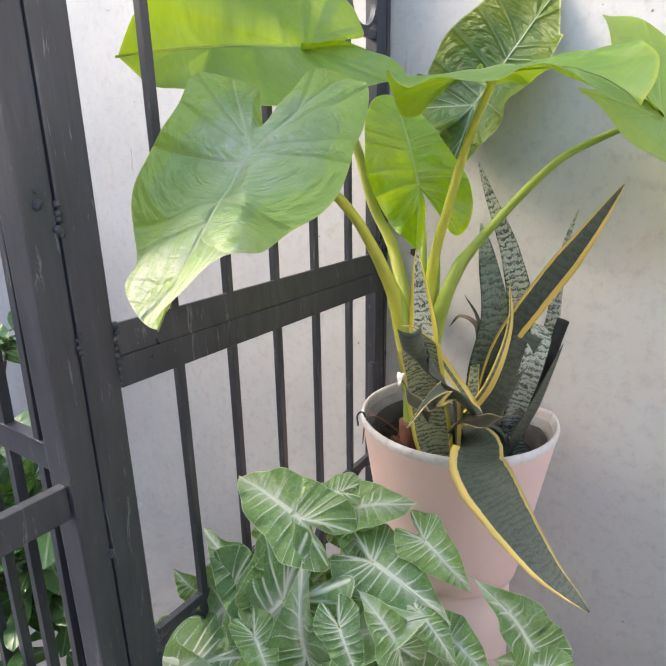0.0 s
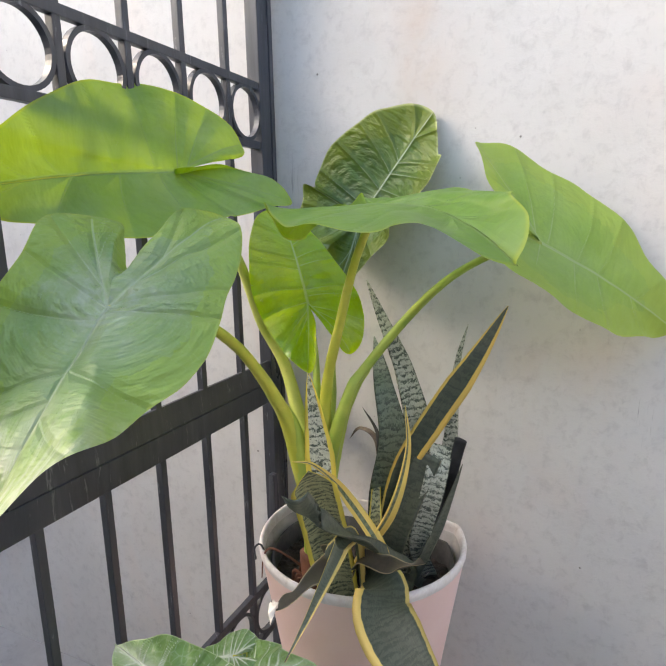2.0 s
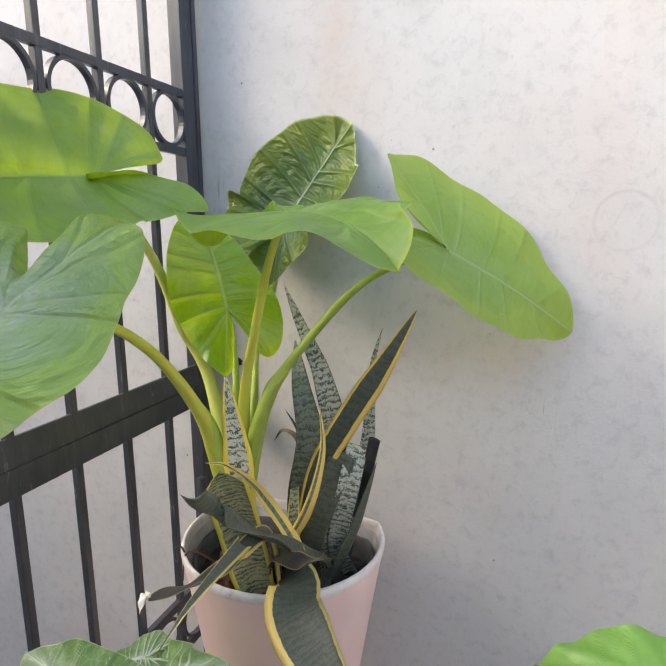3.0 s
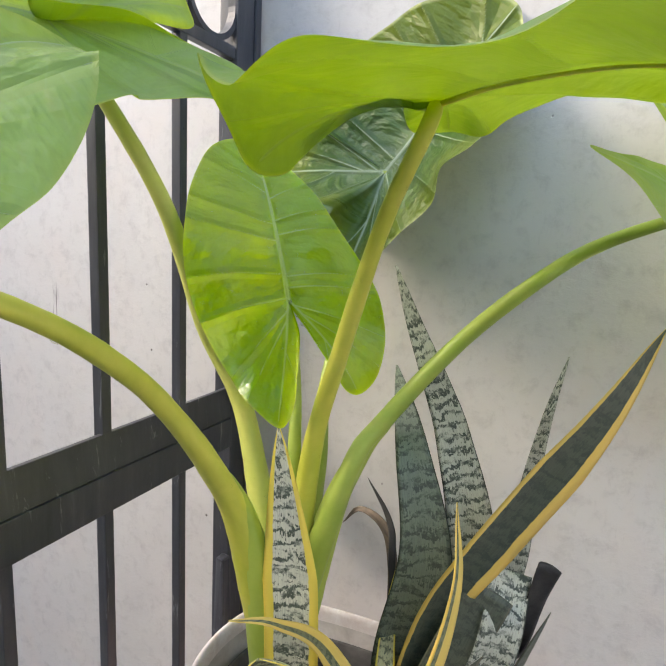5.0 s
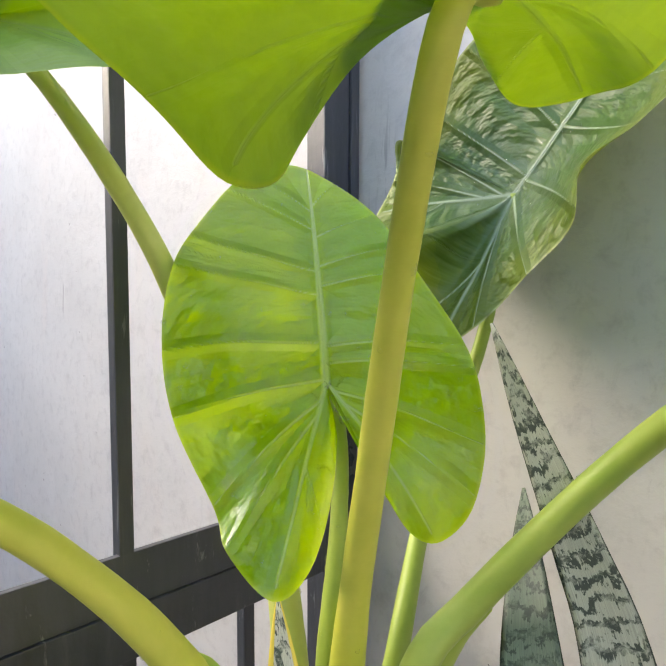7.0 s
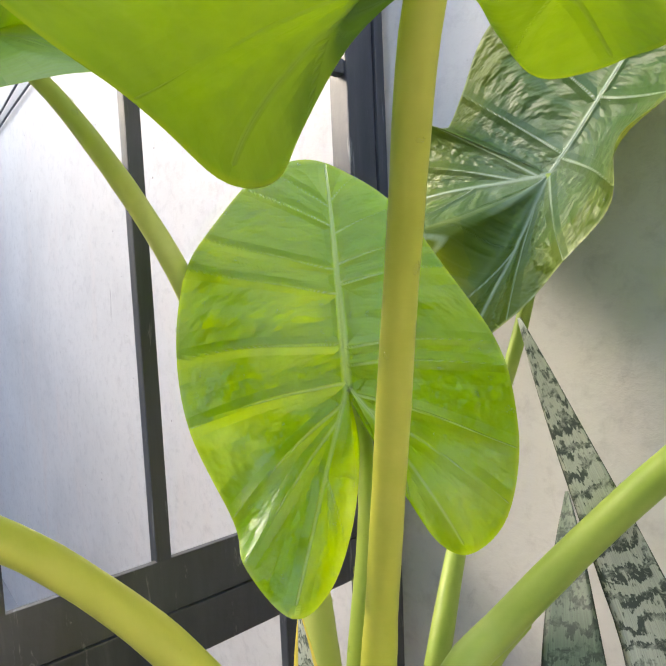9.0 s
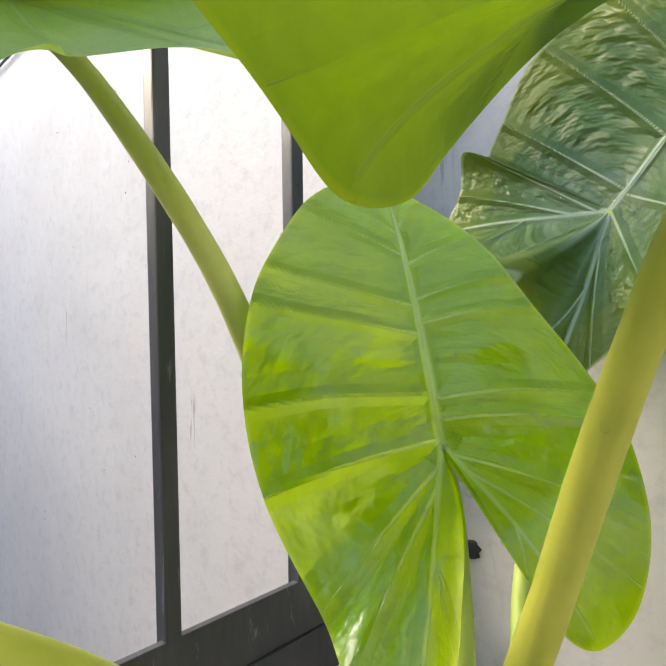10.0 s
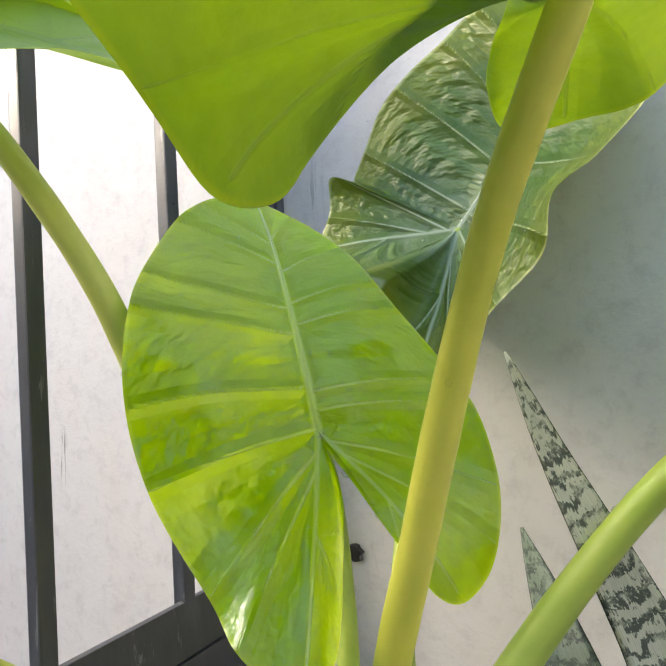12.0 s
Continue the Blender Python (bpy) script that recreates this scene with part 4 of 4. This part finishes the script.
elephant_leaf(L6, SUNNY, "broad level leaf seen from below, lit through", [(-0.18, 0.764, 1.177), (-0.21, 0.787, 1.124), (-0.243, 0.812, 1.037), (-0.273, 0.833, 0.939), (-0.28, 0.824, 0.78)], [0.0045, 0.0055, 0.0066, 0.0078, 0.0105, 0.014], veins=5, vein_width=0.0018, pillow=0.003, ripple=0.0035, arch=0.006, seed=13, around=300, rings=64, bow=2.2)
for pts, radii in (([(-0.32, 0.772, 0.94), (-0.319, 0.787, 0.923), (-0.309, 0.799, 0.883), (-0.299, 0.808, 0.823), (-0.293, 0.818, 0.743)], [0.0045, 0.013, 0.0165, 0.0175, 0.019]), ([(-0.224, 0.874, 0.964), (-0.239, 0.868, 0.943), (-0.257, 0.859, 0.903), (-0.268, 0.843, 0.843), (-0.279, 0.828, 0.763)], [0.004, 0.0115, 0.0145, 0.017, 0.018])):
    part("sheath", tube("sheath", pts, radii, 18, 40, 0.82, 0.03, 3), SHEATH, plant, "pale green sheath round a stalk base")
part("stem", tube("stem", [(-0.286, 0.807, 0.613), (-0.286, 0.813, 0.683), (-0.289, 0.819, 0.763), (-0.29, 0.82, 0.843)], [0.017, 0.018, 0.02, 0.02], 20, 30, 0.9, 0.06, 2), SHEATH, plant, "pale green stem of wrapped leaf bases")
part("root_crown", tube("root_crown", [(-0.284, 0.801, 0.602), (-0.285, 0.804, 0.642), (-0.286, 0.809, 0.693)], [0.022, 0.021, 0.0188], 18, 16, 0.95, 0.15, 6), ROOT, plant, "reddish brown crown of roots")
rng = random.Random(21)
for k in range(8):
    a = rng.uniform(1.9, 5.6)
    ln = rng.uniform(0.02, 0.034)
    pts = [(-0.284 + 0.018 * math.cos(a), 0.803 + 0.018 * math.sin(a), 0.66), (-0.284 + (0.018 + 0.6 * ln) * math.cos(a), 0.808 + (0.018 + 0.6 * ln) * math.sin(a), 0.655 + rng.uniform(0, 0.012)), (-0.280 + (0.018 + ln) * math.cos(a + 0.3), 0.813 + (0.018 + ln) * math.sin(a + 0.3), 0.63)]
    part("root", tube("root", pts, [0.0028, 0.0022, 0.001], 8, 18, 1, 0.1, k), ROOT, plant)
part("root", tube("root", [(-0.297, 0.801, 0.668), (-0.326, 0.787, 0.693), (-0.348, 0.784, 0.697), (-0.363, 0.79, 0.673), (-0.37, 0.795, 0.635)], [0.002, 0.0018, 0.0016, 0.0012, 0.0008], 8, 26, 1, 0.1, 9), ROOT, plant, "thin brown root hanging over the rim")


def drops_on(owner, count, seed, largest=0.0022, side=1.0):
    """Water drops scattered over one leaf or stalk, joined as one part."""
    pick = random.Random(seed)
    data = owner.data
    bm = bmesh.new()
    for k in range(count):
        v = data.vertices[pick.randrange(len(data.vertices))]
        r = largest * pick.uniform(0.3, 1.0) ** 1.6
        n = v.normal * side
        turn = n.to_track_quat("Z", "Y").to_matrix().to_4x4()
        bmesh.ops.create_icosphere(bm, subdivisions=2, radius=r, matrix=Matrix.Translation(v.co + n * r * 0.12) @ turn @ Matrix.Diagonal((pick.uniform(0.8, 1.3), pick.uniform(0.8, 1.5), 0.5, 1)))
    for f in bm.faces:
        f.smooth = True
    ob = part("water_drops", bm, DROP, owner, "clear water drops")
    ob["kind"] = "stuff"
    return ob


for k, owner in enumerate([ob for ob in plant.children if ob.name.startswith("leaf")]):
    drops_on(owner, (24, 14, 70, 8, 110, 0)[k], 70 + k, 0.0019)
for k, owner in enumerate([ob for ob in plant.children if ob.name.startswith("stalk")]):
    drops_on(owner, 16, 90 + k, 0.0018)

# ---- snake plant in the same pot ----
snake = thing("snake_plant", (-0.19, 0.86, 0.62), "snake plant with banded, yellow-edged strap leaves, some withered", "plant")
TO_ROOM = (0.3, -0.93, 0.2)


def strap(label, mat, points, half, face=TO_ROOM, **shape):
    strap.count += 1
    return part("leaf", ribbon_mesh("leaf", points, half, face, seed=strap.count, **shape), mat, snake, label)


strap.count = 0
strap("tall grey-green banded leaf", SNAKE, [(-0.179, 0.929, 0.61), (-0.167, 0.898, 0.755), (-0.148, 0.877, 0.873), (-0.172, 0.889, 0.957), (-0.189, 0.888, 0.999), (-0.213, 0.887, 1.05), (-0.23, 0.881, 1.095)], 0.0195)
strap("dark banded leaf", SNAKE_GREY, [(-0.203, 0.888, 0.61), (-0.193, 0.857, 0.771), (-0.179, 0.857, 0.865), (-0.202, 0.875, 0.947), (-0.243, 0.948, 0.998)], 0.0225)
strap("long leaning leaf with broad yellow edges", SNAKE_DARK, [(-0.205, 0.871, 0.61), (-0.193, 0.857, 0.713), (-0.166, 0.849, 0.823), (-0.127, 0.851, 0.9), (-0.069, 0.866, 0.999), (-0.035, 0.896, 1.065)], 0.0205, (0.55, -0.8, -0.1), taper=0.25, foot=0.25, grow=0.95)
strap("narrow folded leaf showing its yellow edge", SNAKE_FOLD, [(-0.214, 0.871, 0.622), (-0.223, 0.816, 0.68), (-0.166, 0.802, 0.784), (-0.148, 0.821, 0.867), (-0.154, 0.83, 0.933)], 0.0115, (0.9, -0.35, 0.2), trough=0.6)
strap("small banded leaf at the back", SNAKE, [(-0.153, 0.927, 0.61), (-0.148, 0.933, 0.692), (-0.119, 0.941, 0.83), (-0.114, 0.943, 0.907), (-0.105, 0.926, 0.98), (-0.095, 0.939, 1.029)], 0.0125, taper=0.55, foot=0.15, grow=0.85)
strap("short dark leaf cut off at the top", SNAKE_PLAIN, [(-0.196, 0.888, 0.612), (-0.179, 0.854, 0.702), (-0.153, 0.849, 0.786), (-0.128, 0.86, 0.854)], 0.0195, cut=True)
strap("blackened dry leaf stump", CHAR, [(-0.149, 0.918, 0.612), (-0.143, 0.948, 0.681), (-0.107, 0.894, 0.794), (-0.088, 0.881, 0.876)], 0.0085, cut=True, thick=0.0032, trough=0.3, wave=0.003)
strap("pale banded leaf with a broken top", SNAKE, [(-0.138, 0.926, 0.62), (-0.147, 0.884, 0.692), (-0.119, 0.855, 0.809), (-0.116, 0.887, 0.86)], 0.0165, cut=True)
strap("split grey withered leaf stump", SNAKE_PLAIN, [(-0.143, 0.913, 0.611), (-0.146, 0.876, 0.653), (-0.115, 0.885, 0.741), (-0.083, 0.875, 0.842)], 0.011, (0.8, -0.5, 0.2))
strap("pale banded upright leaf with yellow edges", SNAKE_YELLOW, [(-0.246, 0.823, 0.61), (-0.262, 0.806, 0.72), (-0.269, 0.803, 0.839), (-0.277, 0.801, 0.91), (-0.284, 0.798, 0.973)], 0.0215, taper=0.33)
strap("curled banded leaf with a bright yellow edge", SNAKE_CURLED, [(-0.213, 0.775, 0.62), (-0.228, 0.76, 0.7), (-0.232, 0.733, 0.79), (-0.229, 0.703, 0.85), (-0.225, 0.68, 0.888)], 0.029, (0.45, -0.85, 0.25), trough=0.45, taper=0.1)
strap("thin yellow-edged curled leaf", SNAKE_FOLD, [(-0.19, 0.825, 0.64), (-0.169, 0.787, 0.73), (-0.229, 0.792, 0.806), (-0.24, 0.727, 0.872), (-0.258, 0.7, 0.886)], 0.0095, (0.4, -0.5, 0.75), trough=0.5)
strap("dull dark leaf lying across the pot", SNAKE_PLAIN, [(-0.16, 0.83, 0.62), (-0.147, 0.845, 0.68), (-0.166, 0.754, 0.759), (-0.173, 0.636, 0.85), (-0.181, 0.594, 0.887), (-0.165, 0.539, 0.933)], 0.0122, (0.1, -0.6, 0.8), cut=True, trough=0.6, wave=0.003, thick=0.0025)
strap("drooping leaf with a yellow edge", SNAKE_DROOP, [(-0.2, 0.8, 0.62), (-0.185, 0.732, 0.781), (-0.17, 0.621, 0.824), (-0.148, 0.596, 0.855), (-0.097, 0.437, 0.913), (-0.093, 0.39, 0.908)], 0.0115, (0.55, -0.1, 0.8), trough=0.75, taper=0.6)
strap("brown drooping leaf with a torn pale end", SNAKE_PALE, [(-0.2, 0.81, 0.621), (-0.239, 0.756, 0.73), (-0.194, 0.688, 0.791), (-0.151, 0.541, 0.853), (-0.097, 0.388, 0.946)], 0.0085, (0.2, -0.2, 0.9), wave=0.003, taper=0.3)
strap("large dark leaf hanging over the rim with yellow edges", SNAKE_HANG, [(-0.207, 0.82, 0.63), (-0.198, 0.792, 0.693), (-0.153, 0.738, 0.72), (-0.131, 0.689, 0.71), (-0.034, 0.602, 0.679), (0.029, 0.565, 0.666)], 0.037, (0.25, -0.75, 0.6), trough=0.15, foot=0.2, grow=0.75)
strap("wavy dry leaf with cream edges", SNAKE_PALE, [(-0.2, 0.8, 0.66), (-0.191, 0.754, 0.738), (-0.119, 0.691, 0.784), (-0.077, 0.654, 0.825)], 0.014, (0.1, -0.5, 0.85), wave=0.004)
strap("narrow banded leaf with yellow edges", SNAKE_CURLED, [(-0.215, 0.874, 0.612), (-0.198, 0.834, 0.743), (-0.203, 0.853, 0.8), (-0.199, 0.855, 0.863)], 0.0095)
strap("thin dry brown curl", DRY, [(-0.204, 0.895, 0.633), (-0.215, 0.91, 0.72), (-0.225, 0.925, 0.808), (-0.246, 0.954, 0.83), (-0.279, 0.972, 0.832), (-0.299, 0.978, 0.808)], 0.0055, (0.6, -0.5, 0.5), trough=0.6, taper=0.25)
strap("thin dark spike", CHAR, [(-0.214, 0.905, 0.7), (-0.224, 0.922, 0.808), (-0.236, 0.943, 0.843), (-0.268, 0.96, 0.875)], 0.0035, taper=0.3)
part("torn_end", ribbon_mesh("torn_end", [(-0.098, 0.39, 0.948), (-0.094, 0.379, 0.953), (-0.092, 0.373, 0.947)], 0.0025, (0.2, -0.4, 0.8), steps=12, wave=0.002, thick=0.002), CUT, snake, "torn cream-white leaf end")

# dry bits lying on the soil
litter = thing("dry_litter", (-0.17, 0.8, 0.625), "dry root and leaf scraps on the soil", "plant litter")
for k in range(26):
    a, d = rng.uniform(0, 6.28), rng.uniform(0.02, 0.11)
    x, y = PX + 0.02 + d * math.cos(a), PY - 0.02 + d * math.sin(a)
    b = rng.uniform(0, 6.28)
    ln = rng.uniform(0.012, 0.035)
    pts = [(x, y, 0.626), (x + 0.5 * ln * math.cos(b), y + 0.5 * ln * math.sin(b), 0.626 + rng.uniform(0.004, 0.014)), (x + ln * math.cos(b + 0.6), y + ln * math.sin(b + 0.6), 0.624)]
    part("scrap", tube("scrap", pts, [0.0008, rng.uniform(0.0009, 0.002), 0.0006], 6, 10, 0.5), DRY if k % 3 else CUT, litter)

# ---- arrowhead plant in front of the gate ----
bush = thing("arrowhead_plant", (-0.3, 0.57, 0), "bushy arrowhead plant with white-veined green leaves", "plant")
part("pot", lathe("pot", [(0.0, 0.0), (0.08, 0.0), (0.085, 0.01), (0.11, 0.2), (0.115, 0.205), (0.115, 0.225), (0.105, 0.225), (0.1, 0.19), (0.0, 0.19)], (-0.3, 0.57, 0), 48), INNER, bush, "plain dark pot")
ARROW = [(10, 0, 0), (7.6, 1.6, 0.1), (4.6, 3.1, 0.35), (1.4, 4.0, 0.5), (-1.5, 4.5, 0.4), (-4.0, 3.7, 0.1), (-5.3, 2.1, -0.2), (-3.4, 0.7, -0.1), (-1.1, 0, 0), (-3.4, -0.7, -0.1), (-5.3, -2.1, -0.2), (-4.0, -3.7, 0.1), (-1.5, -4.5, 0.4), (1.4, -4.0, 0.5), (4.6, -3.1, 0.35), (7.6, -1.6, 0.1)]
kinds = []
for k in range(5):
    vary = random.Random(60 + k)
    outline = [(a * vary.uniform(0.95, 1.05), b * vary.uniform(0.88, 1.08), c + vary.uniform(-0.3, 0.3)) for a, b, c in ARROW]
    kinds.append(blade_mesh("arrowhead_leaf", (0, 0, 0), (0.1, 0, 0), (0, 0, 1), outline, (6, 10), 8, around=170, rings=44, veins=10, vein_width=0.002 + 0.0001 * k, belly=0.005, ripple=0.0045, pillow=0.0036, seed=40 + k, droop=1.8 + 0.8 * k, fold=(0.22, -0.15, 0.3, 0.1, -0.25)[k], crumple=2.0)[0])
    kinds[-1].materials.append(SYNGO)


def arrow_leaf(joint, tip, kind, up=(0.25, -0.55, 0.8), tilt=0.0):
    j, t = Vector(joint), Vector(tip)
    f = (t - j)
    size = max(f.length, 0.06) * 1.05 / 0.1
    f.normalize()
    w = Vector(up)
    w = (w - f * w.dot(f)).normalized()
    s = f.cross(w)
    w, s = w * math.cos(tilt) + s * math.sin(tilt), s * math.cos(tilt) - w * math.sin(tilt)
    m = Matrix((f, s, w)).transposed().to_4x4()
    m.translation = j
    ob = part("leaf", kinds[kind % 5], None, bush)
    ob.matrix_basis = m @ Matrix.Scale(size, 4)
    foot = Vector((-0.3, 0.57, 0.19)) + Vector((random.uniform(-0.05, 0.05), random.uniform(-0.05, 0.05), 0))
    knee = (foot + j) / 2 + Vector((0, 0, 0.05)) - f * 0.02
    part("stalk", tube("stalk", [tuple(j), tuple(j - f * 0.015 - w * 0.012), tuple(knee), tuple(foot)], [0.0013, 0.0017, 0.002, 0.0022], 7, 22), STALK, bush)


HERO = [
    ((-0.325, 0.56, 0.64), (-0.44, 0.56, 0.678)), ((-0.225, 0.58, 0.602), (-0.12, 0.56, 0.592)), ((-0.416, 0.55, 0.5), (-0.478, 0.53, 0.567)),
    ((-0.346, 0.54, 0.52), (-0.32, 0.52, 0.641)), ((-0.319, 0.51, 0.547), (-0.426, 0.49, 0.395)), ((-0.543, 0.565, 0.407), (-0.567, 0.545, 0.444)),
    ((-0.454, 0.46, 0.406), (-0.62, 0.44, 0.372)), ((-0.276, 0.5, 0.488), (-0.279, 0.48, 0.598)), ((-0.272, 0.515, 0.481), (-0.176, 0.495, 0.611)),
    ((-0.289, 0.615, 0.634), (-0.218, 0.595, 0.697)), ((-0.259, 0.61, 0.591), (-0.294, 0.59, 0.647)), ((-0.171, 0.615, 0.635), (-0.105, 0.595, 0.612)),
    ((-0.029, 0.62, 0.539), (-0.071, 0.6, 0.62)), ((-0.156, 0.52, 0.556), (-0.179, 0.5, 0.62)), ((-0.152, 0.56, 0.579), (-0.1, 0.54, 0.568)),
    ((-0.436, 0.53, 0.475), (-0.518, 0.51, 0.363)), ((-0.009, 0.61, 0.531), (-0.065, 0.59, 0.535)), ((-0.4, 0.61, 0.571), (-0.458, 0.59, 0.52)),
    ((-0.303, 0.62, 0.657), (-0.345, 0.6, 0.65)), ((-0.117, 0.58, 0.542), (-0.067, 0.56, 0.538)), ((-0.336, 0.47, 0.514), (-0.292, 0.45, 0.49)),
    ((-0.219, 0.49, 0.575), (-0.183, 0.47, 0.539)), ((-0.568, 0.45, 0.32), (-0.442, 0.43, 0.446)),
]
random.seed(11)
for k, (j, t) in enumerate(HERO):
    arrow_leaf(j, t, k, tilt=random.uniform(-0.3, 0.3))
for k in range(92):
    a = random.uniform(0, 6.28)
    d = random.uniform(0.03, 0.23)
    j = (-0.29 + d * math.cos(a), 0.58 + 0.7 * d * math.sin(a), 0.565 - 0.8 * d + random.uniform(-0.12, 0.0))
    b = a + random.uniform(-0.7, 0.7)
    ln = random.uniform(0.085, 0.13)
    t = (j[0] + ln * 0.85 * math.cos(b), j[1] + ln * 0.75 * math.sin(b), j[2] - ln * random.uniform(0.1, 0.7))
    arrow_leaf(j, t, k, (0.2 + 0.3 * math.cos(a), -0.3 + 0.3 * math.sin(a), 0.9), random.uniform(-0.4, 0.4))

# ---- shrub beyond the side fence ----
SHRUB = leaf_skin("shrub_leaf", (0.06, 0.15, 0.06), (0.13, 0.26, 0.1), (0.3, 0.42, 0.25), 0.2, 0.2, (0.12, 0.25, 0.03), 0.3)
shrub = thing("leafy_shrub", (-0.99, 0.45, 0), "dark green leafy shrub beyond the side fence", "shrub")
part("trunk", tube("trunk", [(-0.99, 0.45, 0.0), (-0.98, 0.44, 0.15), (-1.0, 0.45, 0.36)], [0.014, 0.011, 0.007], 10, 20, 1, 0.1, 1), DRY, shrub)
oval = [(6, 0, 0), (5, 1.0, 0.1), (3, 1.6, 0.2), (1, 1.2, 0.1), (-0.5, 0.5, 0), (-1.0, 0.0, 0), (-0.5, -0.5, 0), (1, -1.2, 0.1), (3, -1.6, 0.2), (5, -1.0, 0.1)]
shrub_leaf = blade_mesh("leaf", (0, 0, 0), (0.06, 0, 0), (0, 0, 1), oval, (4, 6), 5, around=40, rings=8, veins=3, vein_width=0.0012, belly=0.002, ripple=0.001, pillow=0.001, seed=77, droop=2.0)[0]
shrub_leaf.materials.append(SHRUB)
for k in range(300):
    a, e = random.uniform(0, 6.28), random.uniform(-0.9, 1.3)
    d = random.uniform(0.06, 0.24)
    c = Vector((-0.92 + d * math.cos(a) * math.cos(e), 0.45 + 0.32 * d * math.sin(a) * math.cos(e), 0.4 + 1.1 * d * math.sin(e)))
    ob = part("leaf", shrub_leaf, None, shrub)
    ob.matrix_basis = pose(*c, random.uniform(-30, 30), random.uniform(-70, 10), math.degrees(a) + random.uniform(-40, 40)) @ Matrix.Scale(random.uniform(0.9, 1.7), 4)

part("twig", tube("twig", [(-1.0, 0.45, 0.36), (-0.9, 0.45, 0.62), (-0.8, 0.452, 0.83)], [0.006, 0.004, 0.002], 8, 20), DRY, shrub)
for k in range(14):
    q = k / 13
    part("leaf", shrub_leaf, None, shrub).matrix_basis = pose(-0.84 + 0.1 * q, 0.452, 0.8 + 0.07 * q, random.uniform(-30, 30), random.uniform(-50, 50), 160 * (k % 2) + random.uniform(-30, 30)) @ Matrix.Scale(random.uniform(0.6, 1.0), 4)

# ---- green leaf plant beside the way ----
FRESH = leaf_skin("fresh_green_leaf", (0.1, 0.26, 0.05), (0.17, 0.36, 0.08), (0.25, 0.42, 0.14), 0.4, 0.35, (0.3, 0.5, 0.03), 0.3)
green = thing("foliage_plant", (0.36, 0.5, 0), "bright green foliage plant standing beside the pot", "plant")
part("pot", lathe("pot", [(0.0, 0.0), (0.09, 0.0), (0.095, 0.01), (0.12, 0.2), (0.125, 0.205), (0.125, 0.225), (0.112, 0.225), (0.108, 0.19), (0.0, 0.19)], (0.36, 0.5, 0), 48), INNER, green, "plain dark pot")
broad = [(10, 0, -1.0), (8, 2.0, 0), (5, 3.6, 0.4), (1.5, 4.2, 0.5), (-1.5, 3.4, 0.3), (-3.0, 1.8, 0), (-2.2, 0, 0), (-3.0, -1.8, 0), (-1.5, -3.4, 0.3), (1.5, -4.2, 0.5), (5, -3.6, 0.4), (8, -2.0, 0)]
fresh_leaf = blade_mesh("leaf", (0, 0, 0), (0.1, 0, 0), (0, 0, 1), broad, (5, 7), 6, around=90, rings=24, veins=5, vein_width=0.0014, belly=0.004, ripple=0.003, pillow=0.002, seed=91, droop=1.5)[0]
fresh_leaf.materials.append(FRESH)
for joint, tip in (((0.25, 0.58, 0.82), (0.14, 0.602, 0.815)), ((0.33, 0.6, 0.8), (0.27, 0.68, 0.76)), ((0.4, 0.52, 0.86), (0.36, 0.42, 0.83)), ((0.42, 0.56, 0.76), (0.53, 0.6, 0.73)), ((0.36, 0.45, 0.72), (0.34, 0.35, 0.66)), ((0.3, 0.52, 0.68), (0.21, 0.5, 0.63))):
    j, f = Vector(joint), Vector(tip) - Vector(joint)
    size = f.length / 0.1
    f.normalize()
    w = Vector((0.1, -0.3, 0.95))
    w = (w - f * w.dot(f)).normalized()
    m = Matrix((f, f.cross(w), w)).transposed().to_4x4()
    m.translation = j
    part("leaf", fresh_leaf, None, green).matrix_basis = m @ Matrix.Scale(size, 4)
    part("stalk", tube("stalk", [tuple(j), tuple(j - f * 0.03 - w * 0.03), ((j.x + 0.36) / 2, (j.y + 0.5) / 2, 0.45), (0.36, 0.5, 0.19)], [0.0022, 0.003, 0.004, 0.005], 8, 24), STALK, green)
